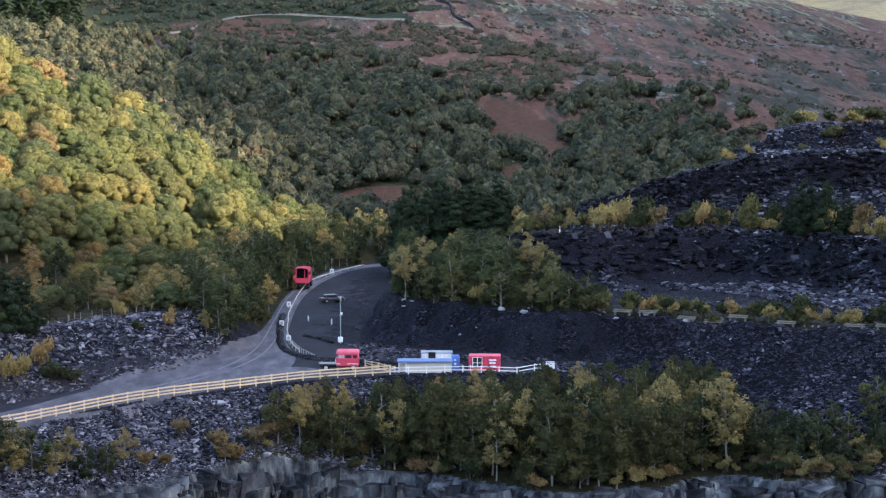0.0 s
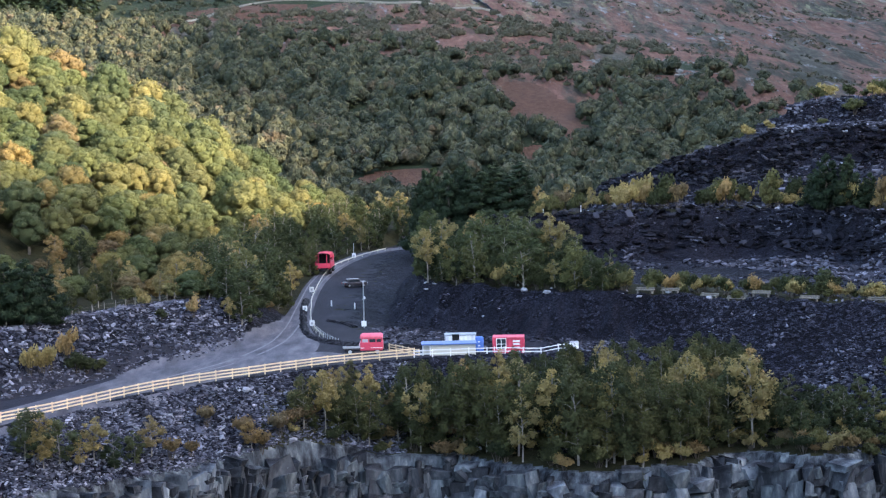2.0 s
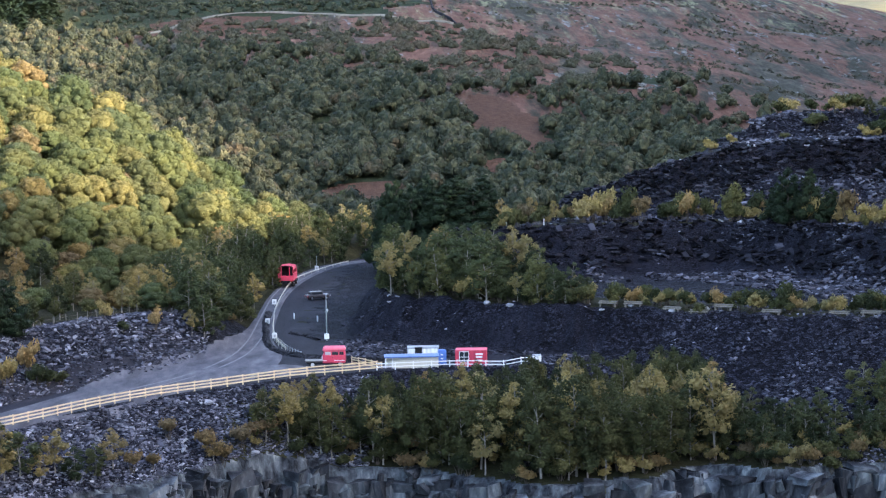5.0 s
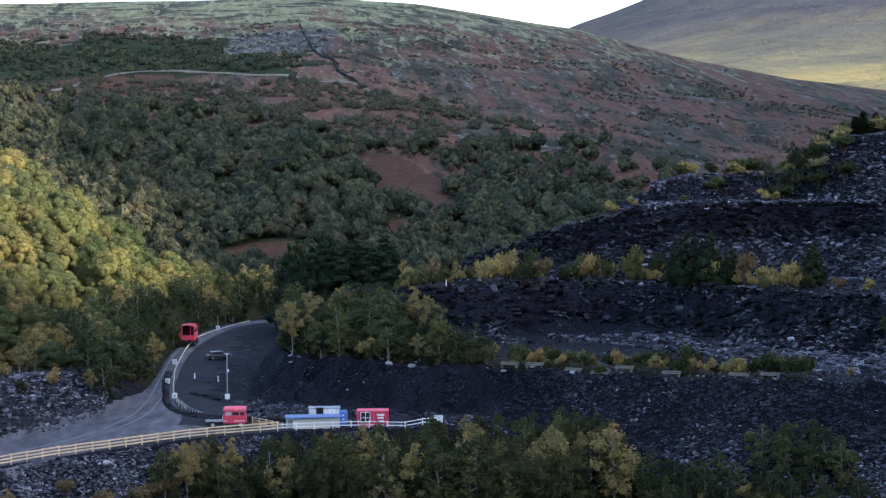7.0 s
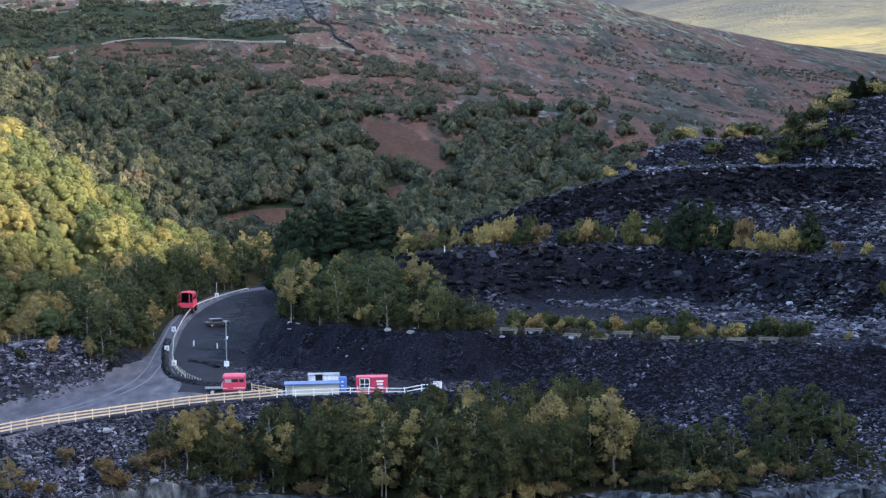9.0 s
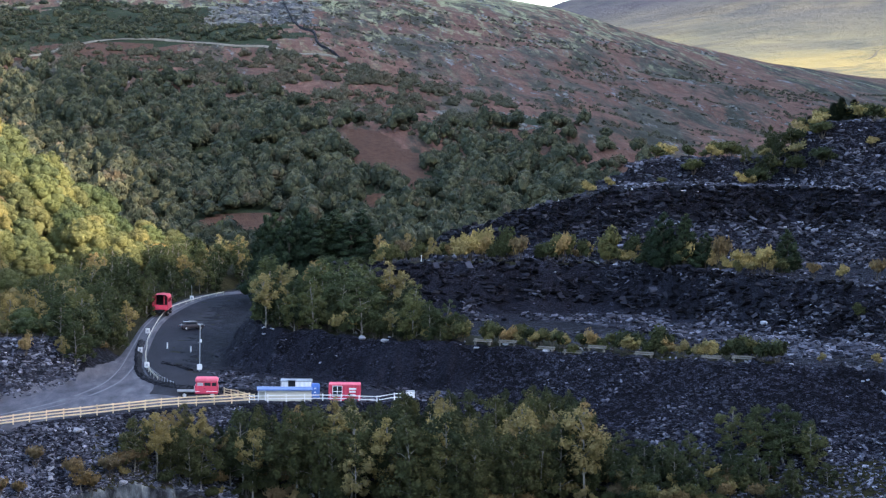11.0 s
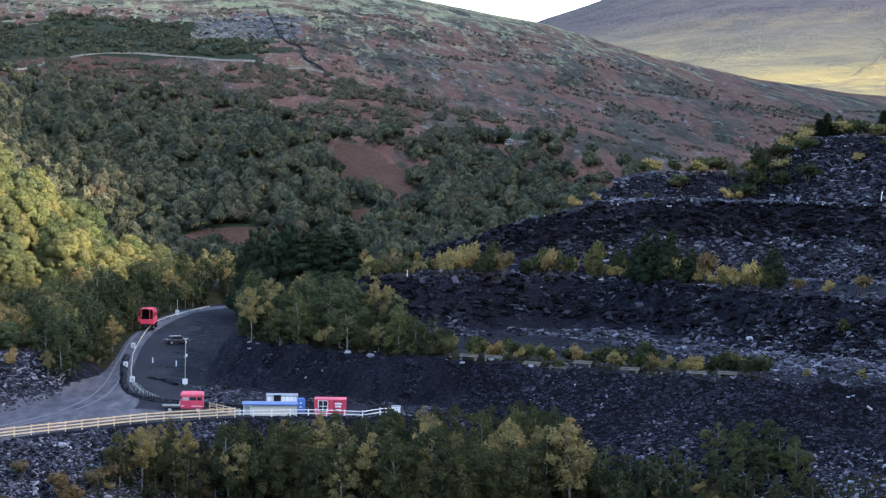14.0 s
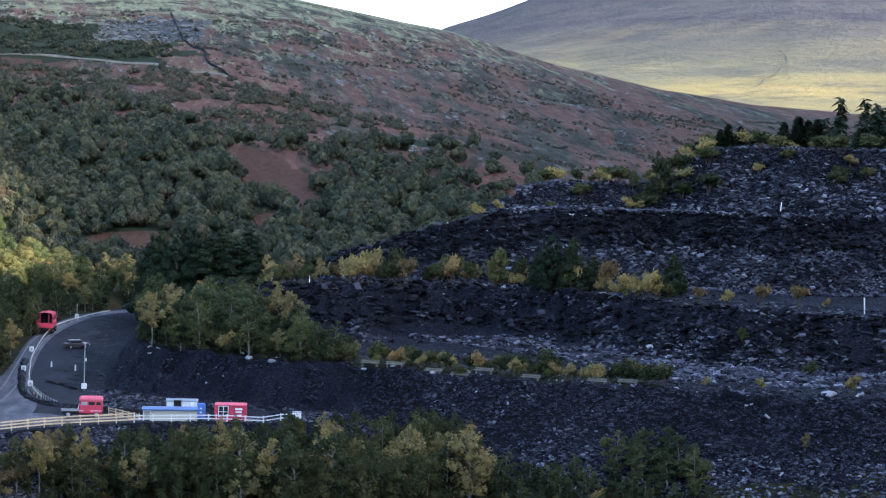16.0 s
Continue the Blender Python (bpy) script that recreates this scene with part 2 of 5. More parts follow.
def moor_material():
    """Bracken, heather and grass on the open hill: rust, dark green and straw, in patches that run across the slope."""
    m, nt, b = material("moorland", 0.95)
    big = noise_of(nt, 60, 6, 0.62, stretch=(1, 0.14, 1), turn=-5)
    mid = noise_of(nt, 13, 7, 0.68, stretch=(1, 0.08, 1), turn=-5)
    fine = noise_of(nt, 4, 6, 0.75, stretch=(1, 0.3, 1), turn=-5)
    bracken = ramp(nt, fine, [(0.3, (0.08, 0.040, 0.031)), (0.55, (0.142, 0.076, 0.056)), (0.75, (0.225, 0.14, 0.10))])
    heather = ramp(nt, fine, [(0.3, (0.026, 0.026, 0.02)), (0.55, (0.07, 0.064, 0.05)), (0.78, (0.16, 0.145, 0.105))])
    grass = ramp(nt, fine, [(0.3, (0.13, 0.135, 0.075)), (0.6, (0.28, 0.275, 0.155)), (0.8, (0.45, 0.43, 0.28))])
    stone = ramp(nt, fine, [(0.3, (0.06, 0.06, 0.06)), (0.7, (0.24, 0.24, 0.23))])
    c = mix(nt, step_of(nt, mix(nt, 0.5, big, mid), 0.485, 0.56), bracken, heather)
    # grassy top of the hill
    tc = nt.nodes.new("ShaderNodeTexCoord")
    xyz = nt.nodes.new("ShaderNodeSeparateXYZ")
    nt.links.new(tc.outputs["Object"], xyz.inputs["Vector"])
    up = nt.nodes.new("ShaderNodeMath")
    up.operation = "MULTIPLY_ADD"
    nt.links.new(mid, up.inputs[0])
    up.inputs[1].default_value = 120
    nt.links.new(xyz.outputs["Z"], up.inputs[2])
    c = mix(nt, step_of(nt, up.outputs["Value"], 166, 190), c, mix(nt, step_of(nt, noise_of(nt, 22, 6, 0.65, stretch=(0.5, 1.6, 1)), 0.46, 0.56), grass, heather))
    c = mix(nt, step_of(nt, noise_of(nt, 22, 8, 0.72, stretch=(1, 0.1, 1), turn=-4), 0.52, 0.60), c, mix(nt, 0.5, heather, (0.022, 0.027, 0.018)))
    high = step_of(nt, up.outputs["Value"], 120, 175)
    tufts = step_of(nt, noise_of(nt, 6, 8, 0.75, stretch=(1, 0.06, 1), turn=-5), 0.53, 0.575)
    both = nt.nodes.new("ShaderNodeMath")
    both.operation = "MULTIPLY"
    nt.links.new(tufts, both.inputs[0])
    nt.links.new(high, both.inputs[1])
    c = mix(nt, both.outputs["Value"], c, grass)
    crag = step_of(nt, noise_of(nt, 8, 8, 0.8, stretch=(0.9, 0.12, 1), turn=-5), 0.59, 0.63)
    c = mix(nt, crag, c, stone)
    nt.links.new(c, b.inputs["Base Color"])
    bump(nt, b, mix(nt, 0.5, fine, mid), 3.0)
    return m


def far_moor_material():
    m, nt, b = material("far_moor", 0.95)
    c = ramp(nt, noise_of(nt, 420, 6, 0.6, stretch=(0.5, 1.0, 1.6)), [(0.3, (0.075, 0.08, 0.07)), (0.46, (0.13, 0.125, 0.085)), (0.6, (0.21, 0.18, 0.085)), (0.75, (0.30, 0.235, 0.10))])
    c = mix(nt, step_of(nt, noise_of(nt, 160, 7, 0.7), 0.5, 0.62), c, (0.085, 0.088, 0.07))
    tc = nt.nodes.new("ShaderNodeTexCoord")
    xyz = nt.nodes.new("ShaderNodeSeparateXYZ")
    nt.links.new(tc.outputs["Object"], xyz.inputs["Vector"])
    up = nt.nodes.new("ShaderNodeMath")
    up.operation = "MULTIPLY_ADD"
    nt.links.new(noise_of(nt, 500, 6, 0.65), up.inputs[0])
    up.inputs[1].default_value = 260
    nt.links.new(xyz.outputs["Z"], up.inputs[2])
    hazy_heath = ramp(nt, noise_of(nt, 130, 7, 0.7), [(0.35, (0.045, 0.045, 0.058)), (0.62, (0.075, 0.075, 0.076))])
    nt.links.new(mix(nt, step_of(nt, up.outputs["Value"], 290, 400), c, hazy_heath), b.inputs["Base Color"])
    bump(nt, b, noise_of(nt, 60, 8, 0.7), 12.0)
    return m


GRAVEL, YARD, MOOR, FAR_MOOR = gravel_material(), yard_material(), moor_material(), far_moor_material()
BRACKEN = plain("bracken", (0.062, 0.036, 0.026), (0.13, 0.072, 0.05), 2.2, 0.95, depth=1.2)
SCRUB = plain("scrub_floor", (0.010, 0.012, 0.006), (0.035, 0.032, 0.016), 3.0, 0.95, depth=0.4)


def rock_material():
    """Quarried slate; each block has its own tone, with cracks and pale stains."""
    m, nt, b = material("quarried_rock", 0.75)
    info = nt.nodes.new("ShaderNodeObjectInfo")
    tone = ramp(nt, noise_of(nt, 1.4, 6, 0.65, stretch=(1, 1, 0.45)), [(0.36, (0.008, 0.008, 0.010)), (0.48, (0.034, 0.036, 0.041)), (0.6, (0.075, 0.08, 0.086)), (0.72, (0.17, 0.17, 0.165))])
    own = ramp(nt, info.outputs["Random"], [(0.0, (0.4, 0.4, 0.42)), (0.5, (0.95, 0.97, 1.0)), (0.75, (1.35, 1.45, 1.43)), (1.0, (2.2, 2.3, 2.35))])
    nt.links.new(mix(nt, 1.0, tone, own, "MULTIPLY"), b.inputs["Base Color"])
    bump(nt, b, mix(nt, 0.5, noise_of(nt, 0.5, 7, 0.75), noise_of(nt, 1.6, 4, 0.6, stretch=(1.6, 1.6, 0.3))), 0.3)
    return m


ROCK = rock_material()


def leaf_material(name, tones, through=0.2):
    """Foliage; the tone differs from tree to tree and from clump to clump."""
    m, nt, b = material(name, 0.65)
    info = nt.nodes.new("ShaderNodeObjectInfo")
    geo = nt.nodes.new("ShaderNodeNewGeometry")
    n = len(tones) - 1
    base = ramp(nt, info.outputs["Random"], [(i / n, c) for i, c in enumerate(tones)])
    isl = ramp(nt, geo.outputs["Random Per Island"], [(0.0, (0.78, 0.8, 0.78)), (0.6, (1.0, 1.0, 1.0)), (1.0, (1.12, 1.1, 1.02))])
    col = mix(nt, 1.0, base, isl, "MULTIPLY")
    nt.links.new(col, b.inputs["Base Color"])
    b.inputs["Specular IOR Level"].default_value = 0.12
    bump(nt, b, noise_of(nt, 0.55, 5, 0.75), 0.5)
    tr = nt.nodes.new("ShaderNodeBsdfTranslucent")
    nt.links.new(mix(nt, 1.0, col, (1.15, 1.15, 0.8), "MULTIPLY"), tr.inputs["Color"])
    ms = nt.nodes.new("ShaderNodeMixShader")
    ms.inputs["Fac"].default_value = through
    nt.links.new(b.outputs["BSDF"], ms.inputs[1])
    nt.links.new(tr.outputs["BSDF"], ms.inputs[2])
    nt.links.new(ms.outputs["Shader"], nt.nodes["Material Output"].inputs["Surface"])
    return m


OAK_LEAF = leaf_material("oak_leaves", [(0.045, 0.066, 0.031), (0.09, 0.112, 0.044), (0.155, 0.152, 0.058), (0.056, 0.08, 0.037), (0.185, 0.165, 0.062), (0.066, 0.086, 0.041), (0.122, 0.135, 0.052)])
OAK_LEAF_AUTUMN = leaf_material("oak_leaves_turning", [(0.15, 0.11, 0.05), (0.25, 0.17, 0.06), (0.18, 0.145, 0.058), (0.14, 0.10, 0.065), (0.22, 0.165, 0.06)])
BIRCH_LEAF = leaf_material("birch_leaves_green", [(0.028, 0.038, 0.018), (0.055, 0.064, 0.027), (0.10, 0.10, 0.04), (0.036, 0.047, 0.022), (0.14, 0.13, 0.05)])
BIRCH_LEAF_YELLOW = leaf_material("birch_leaves_yellow", [(0.27, 0.215, 0.095), (0.35, 0.265, 0.105), (0.23, 0.20, 0.095), (0.33, 0.215, 0.095)])
NEEDLES = leaf_material("conifer_needles", [(0.014, 0.026, 0.014), (0.022, 0.036, 0.018), (0.03, 0.042, 0.02)], 0.1)
RUST_LEAF = leaf_material("rust_leaves", [(0.16, 0.11, 0.06), (0.20, 0.135, 0.06), (0.14, 0.11, 0.07)])
BARK = plain("dark_bark", (0.05, 0.042, 0.034), (0.11, 0.095, 0.08), 0.4, 0.9)
BIRCH_BARK = plain("birch_bark", (0.13, 0.118, 0.10), (0.30, 0.28, 0.25), 0.35, 0.8)
HEATHER_AND_SHADE = plain("dark_heather_and_wood_shade", (0.014, 0.021, 0.012), (0.04, 0.05, 0.026), 7.0, 0.95, depth=1.2)


def wood_material(name, tones, size):
    """Far foliage in one mesh: the tone wanders from crown to crown."""
    m, nt, b = material(name, 0.7)
    geo = nt.nodes.new("ShaderNodeNewGeometry")
    base = ramp(nt, noise_of(nt, size, 2, 0.5), [(0.30 + 0.4 * i / (len(tones) - 1), c) for i, c in enumerate(tones)])
    isl = ramp(nt, geo.outputs["Random Per Island"], [(0.0, (0.8, 0.82, 0.8)), (0.6, (1, 1, 1)), (1.0, (1.18, 1.17, 1.12))])
    nt.links.new(mix(nt, 1.0, base, isl, "MULTIPLY"), b.inputs["Base Color"])
    b.inputs["Specular IOR Level"].default_value = 0.1
    bump(nt, b, noise_of(nt, 1.1, 5, 0.75), 0.45)
    return m


FAR_LEAF = wood_material("far_wood_leaves", [(0.018, 0.025, 0.018), (0.046, 0.053, 0.031), (0.026, 0.034, 0.023), (0.088, 0.086, 0.048), (0.036, 0.043, 0.027), (0.09, 0.072, 0.045)], 7.0)
TUFT_LEAF = wood_material("hill_scrub_leaves", [(0.05, 0.05, 0.034), (0.07, 0.068, 0.045), (0.095, 0.075, 0.052)], 20.0)
CHIP = slab_material("slate_slabs", (0.007, 0.007, 0.0105), (0.054, 0.055, 0.072), (0.19, 0.193, 0.235))
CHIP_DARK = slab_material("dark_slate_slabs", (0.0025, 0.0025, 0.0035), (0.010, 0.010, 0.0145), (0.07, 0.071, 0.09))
CHIP_LIGHT = slab_material("weathered_and_skylit_slabs", (0.02, 0.021, 0.029), (0.10, 0.103, 0.132), (0.33, 0.335, 0.385))
GULLY = plain("gully_heath", (0.08, 0.076, 0.055), (0.13, 0.12, 0.08), 20.0, 0.95)
TRACK = plain("stony_track", (0.085, 0.076, 0.06), (0.24, 0.215, 0.17), 7.0, 0.9)
ROOF_BLUE = plain("faded_blue_roof", (0.07, 0.13, 0.30), (0.12, 0.19, 0.38), 0.8, 0.55)
PALE_CHIP = plain("pale_slate", (0.16, 0.165, 0.185), (0.33, 0.335, 0.36), 0.6, 0.65)
TIMBER = plain("new_timber", (0.52, 0.38, 0.23), (0.72, 0.55, 0.35), 0.5, 0.7, depth=0.01)
GREY_TIMBER = plain("weathered_timber", (0.11, 0.10, 0.088), (0.20, 0.185, 0.16), 0.4, 0.85, depth=0.02)
RED = plain("red_paint", (0.48, 0.03, 0.07), (0.6, 0.05, 0.095), 0.8, 0.4)
RED_CANVAS = plain("red_canvas", (0.6, 0.10, 0.15), (0.74, 0.18, 0.23), 0.8, 0.75, depth=0.03)
WHITE = plain("white_paint", (0.66, 0.67, 0.68), (0.82, 0.82, 0.82), 0.6, 0.5)
CREAM = plain("cream_paint", (0.42, 0.40, 0.33), (0.60, 0.58, 0.50), 0.9, 0.6)
BLUE = plain("blue_paint", (0.05, 0.13, 0.42), (0.08, 0.20, 0.52), 0.7, 0.45)
GREY_METAL = plain("galvanised_steel", (0.30, 0.32, 0.34), (0.48, 0.50, 0.52), 0.4, 0.45, 0.7)
DARK = plain("dark_parts_and_inner_shade", (0.012, 0.012, 0.014), (0.03, 0.03, 0.034), 0.4, 0.8)
TYRE = plain("rubber", (0.015, 0.015, 0.016), (0.035, 0.034, 0.033), 0.2, 0.9)
GLASS = plain("dark_window_glass", (0.02, 0.025, 0.03), (0.03, 0.036, 0.042), 0.5, 0.08)
DARK_PAINT = plain("dark_car_paint", (0.025, 0.022, 0.026), (0.05, 0.04, 0.045), 0.5, 0.3)
LAMP_RED = plain("tail_lamp", (0.45, 0.01, 0.01), (0.5, 0.02, 0.02), 0.2, 0.3)
BUND = rubble_material("bund_slate", (0.012, 0.012, 0.015), (0.035, 0.034, 0.04), (0.10, 0.10, 0.115), 0.4)
WHEEL = plain("rolled_gravel", (0.105, 0.105, 0.118), (0.18, 0.178, 0.195), 1.5, 0.9)
HILL_ROCK = plain("lichened_rock", (0.10, 0.098, 0.092), (0.24, 0.235, 0.22), 2.5, 0.9, depth=0.3)
YOUNG_LEAF = leaf_material("young_birch_leaves", [(0.03, 0.044, 0.021), (0.056, 0.072, 0.033), (0.09, 0.104, 0.045), (0.042, 0.056, 0.028), (0.12, 0.125, 0.05)])

# == ground ==
def mesh_of(name, verts, faces, mats, index=None, smooth=False):
    me = bpy.data.meshes.new(name)
    me.from_pydata(verts, [], faces)
    for m in mats:
        me.materials.append(m)
    if index is not None:
        me.polygons.foreach_set("material_index", np.asarray(index, dtype=np.int32))
    if smooth:
        me.polygons.foreach_set("use_smooth", np.ones(len(me.polygons), dtype=bool))
    me.update()
    return me


# openings in the far wood where bracken grows: middle and half widths
CLEARINGS = ((-16, 552, 13, 20), (-6, 545, 8, 14), (22, 672, 9, 22), (28, 648, 10, 20), (35, 622, 7, 13), (24, 588, 6, 9))
az_in = np.arange(-17.5, 24.01, 0.075)
az_out = np.concatenate([np.arange(24.8, 110, 0.8), np.arange(113, 339.1, 4.0)])
AZ = np.concatenate([az_in, az_out])
RAD = np.concatenate([[-0.02, 4, 6, 60, 120, 170, 195], np.arange(205, 450, 0.75), np.arange(450, 700, 3.0), np.arange(700, 1400, 7.0), np.arange(1400, 2000, 50), np.arange(2000, 4001, 100), [4100, 4300, 4800]])
ga, gr = np.meshgrid(np.radians(AZ), RAD)
gx, gy = gr * np.sin(ga), gr * np.cos(ga)
gz = heights(gx.ravel(), gy.ravel()).reshape(gx.shape)
# round the back and beside the view: the quarry's other sides and the hills that stand round it
adeg = np.degrees(ga)
aside = np.clip(np.minimum(adeg - 26, 340 - adeg) / 25, 0, 1) * (adeg > 26)
wall_z = np.clip((gr - 150) * 0.12, -25, 120)
gz = np.where((aside > 0) & (gr > 20), gz * (1 - aside) + wall_z * aside, gz)
# the side of the quarry on which the camera stands, behind it
behind = np.clip((np.minimum(adeg, 360 - adeg) - 75) / 30, 0, 1) * (adeg > 26)
gz = np.where(gr > 5, gz * (1 - behind) + (33.6 + 0.05 * gr) * behind, gz)
# a mountainside to the right, out of view, that keeps the low sun from the quarry and from the far hill
for crest, fall in (([(360, -500, 240), (385, -200, 240), (400, 100, 238), (405, 150, 226), (408, 190, 212), (411, 230, 205), (412, 256, 204), (416, 273, 211), (425, 300, 223), (445, 362, 247), (470, 420, 300), (500, 480, 334), (548, 560, 385), (640, 680, 500), (830, 950, 620), (1050, 1250, 680)], 1.45),):
    q, h = side_of(curve_of(crest), gx.ravel(), gy.ravel())
    peak = (h - fall * np.abs(q)).reshape(gx.shape)
    gz = np.where(gr > 150, np.maximum(gz, peak), gz)


def height(x, y):
    """The height of the ground as built, between its grid points."""
    r, a = math.hypot(x, y), math.degrees(math.atan2(x, y))
    i = int(np.clip(np.searchsorted(RAD, r) - 1, 0, len(RAD) - 2))
    k = int(np.clip(np.searchsorted(az_in, a) - 1, 0, len(az_in) - 2))
    u, v = (r - RAD[i]) / (RAD[i + 1] - RAD[i]), (a - az_in[k]) / (az_in[k + 1] - az_in[k])
    return float((gz[i, k] * (1 - v) + gz[i, k + 1] * v) * (1 - u) + (gz[i + 1, k] * (1 - v) + gz[i + 1, k + 1] * v) * u)


nr, na = gx.shape
verts = np.column_stack([gx.ravel(), gy.ravel(), gz.ravel()])
i0 = (np.arange(nr - 1)[:, None] * na + np.arange(na)[None, :]).ravel()
j = np.tile(np.arange(na), nr - 1)
nxt = np.where(j == na - 1, i0 - na + 1, i0 + 1)
faces = np.column_stack([i0, nxt, nxt + na, i0 + na])
fc = verts[faces].mean(axis=1)
fx, fy = fc[:, 0], fc[:, 1]
fr = np.hypot(fx, fy)
jag = 1.5 * wave(fx, fy, 6, 41) + 0.8 * wave(fx, fy, 2.0, 42)
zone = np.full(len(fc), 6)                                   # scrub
zone[fr > 515] = 3                                           # moor
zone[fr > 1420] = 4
d_t1, _ = side_of(TIER_1, fx, fy)
d_t2, _ = side_of(TIER_2, fx, fy)
d_t3, _ = side_of(TIER_3, fx, fy)
d_t4, _ = side_of(TIER_4, fx, fy)
d_bank, _ = side_of(BANK, fx, fy)
d_pl, _ = side_of(PLATFORM, fx, fy)
d_cl, _ = side_of(CLIFF, fx, fy)
near = fr < 515
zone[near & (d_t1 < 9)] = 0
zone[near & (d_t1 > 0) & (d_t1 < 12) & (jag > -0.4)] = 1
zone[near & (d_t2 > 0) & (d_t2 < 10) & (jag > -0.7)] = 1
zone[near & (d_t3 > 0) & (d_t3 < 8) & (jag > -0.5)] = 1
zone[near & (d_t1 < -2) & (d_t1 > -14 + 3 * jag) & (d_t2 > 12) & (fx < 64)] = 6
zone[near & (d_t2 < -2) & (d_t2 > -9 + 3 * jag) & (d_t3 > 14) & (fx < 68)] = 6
zone[near & (d_bank > -5 + jag) & (d_bank < 8.5) & (fy < 320)] = 0
yard = near & (d_bank > 6) & (d_t1 > 10.5 + 2.2 * jag) & (d_pl < 0)
zone[yard] = 5
zone[near & (d_pl > -0.6) & (d_pl < 30) & (fx < 16)] = 0
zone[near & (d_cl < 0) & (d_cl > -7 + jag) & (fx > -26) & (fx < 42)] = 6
zone[near & (d_cl + 1.2 * wave(fx, fy, 9, 31) > -0.9)] = 7
zone[near & (fx > 14) & (d_pl > 0) & (d_cl < -7) & (d_t1 > 0)] = 0
hill = (fr > 515) & (fr < 1420)
faz = np.degrees(np.arctan2(fx, fy))
wide = 14 * wave(fx, fy, 60, 51) + 7 * wave(fx, fy, 18, 52)
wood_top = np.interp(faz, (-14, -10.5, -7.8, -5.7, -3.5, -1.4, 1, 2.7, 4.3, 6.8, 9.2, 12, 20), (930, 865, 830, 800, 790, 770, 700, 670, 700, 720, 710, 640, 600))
zone[hill & (fr < wood_top - 45 + 4 * wide)] = 8              # under the wood: shade between the trees put into the ground colour
for cx, cy, ax, ay in CLEARINGS:
    zone[hill & (((fx - cx) / ax) ** 2 + ((fy - cy) / ay) ** 2 < 1.35 + 0.03 * wide)] = 2
track_r = np.interp(faz, (-14, -9.2, -6, -3, 0, 1.5), (900, 884, 920, 908, 880, 850))
zone[hill & (faz < -4.2 + 0.1 * wide) & (fr > track_r - 48 + 2 * wide) & (fr < track_r)] = 2
zone[hill & (faz < -1.0 + 0.1 * wide) & (fr > track_r) & (fr < track_r + 150 + 2.2 * wide)] = 8
zone[hill & (fx > -48 + wide) & (fx < 2 + 0.5 * wide) & (fr > 985) & (fr < 1090 + wide)] = 9
zone[hill & (((fx - 72) / 26) ** 2 + ((fy - 735) / 30) ** 2 < 0.6 + 0.06 * wide)] = 8
ground = new("ground", mesh_of("ground", verts.tolist(), faces.tolist(), [SLATE, FINES, BRACKEN, MOOR, FAR_MOOR, YARD, SCRUB, ROCK, HEATHER_AND_SHADE, SCREE], zone, smooth=True))
tagged(ground, "quarry ground of slate waste tips below moorland hills", "ground", kind="structure")


def ribbon(name, mid, wide, lift, mat, label, category, step=1.2, across=8):
    """A strip of made ground that follows the terrain."""
    line = curve_of(mid, 8)
    vs, fs = [], []
    tang = np.gradient(line[:, :2], axis=0)
    tang /= np.linalg.norm(tang, axis=1)[:, None]
    half = line[:, 2]
    for k in range(across + 1):
        s = k / across * 2 - 1
        px, py = line[:, 0] - tang[:, 1] * s * half, line[:, 1] + tang[:, 0] * s * half
        pz = heights(px, py) + lift - 0.25 * (abs(s) > 0.99)
        vs.append(np.column_stack([px, py, pz]))
    vs = np.array(vs)
    n = len(line)
    flat = vs.reshape(-1, 3)
    for k in range(across):
        for q in range(n - 1):
            fs.append((k * n + q, k * n + q + 1, (k + 1) * n + q + 1, (k + 1) * n + q))
    ob = new(name, mesh_of(name, flat.tolist(), fs, [mat], smooth=True))
    return tagged(ob, label, category, kind="structure")


# haul road: past the fence, through the junction and up round the bend (x, y, half width)
ribbon("road", [(-75, 185, 4.0), (-60, 206, 4.2), (-53, 222, 4.6), (-46.5, 235, 5.6), (-39, 250, 8.2), (-32, 264, 10.5), (-28, 283, 8.0), (-27.2, 305, 3.6), (-27.3, 330, 2.2), (-27.3, 360, 2.0),
                (-25.2, 385, 2.2), (-20.5, 405, 2.4), (-12, 419, 2.6), (0, 428, 2.6)], 0, 0.10, GRAVEL, "pale grey gravel haul road with wheel tracks", "road")
ribbon("road_spur", [(-32, 266, 7.0), (-22, 269, 6.5), (-12, 273, 4.6), (0, 274, 3.6), (10, 275, 2.6)], 0, 0.16, GRAVEL, "grey gravel yard beside the containers", "road")
for off in (-0.95, 0.95):
    ribbon("wheel_track", [(-75 + off, 185, 0.45), (-60 + off, 206, 0.45), (-53 + off, 222, 0.5), (-46.5 + off, 235, 0.5), (-39 + off, 250, 0.5), (-32 + off, 266, 0.5), (-28 + off, 285, 0.45), (-27.2 + off, 305, 0.4), (-27.3 + off, 330, 0.36),
                           (-27.3 + off, 360, 0.36), (-25.2 + off, 385, 0.36), (-20.5 + 0.8 * off, 405 - 0.5 * off, 0.36), (-12 + 0.4 * off, 419 - 0.8 * off, 0.36)], 0, 0.125, WHEEL, "paler rolled wheel track in the gravel", "road", across=3)

# == plants ==
def part(name, me, parent, label="", at=None):
    ob = new(name, me)
    ob.parent = parent
    if at is not None:
        ob.matrix_basis = at
    return tagged(ob, label)


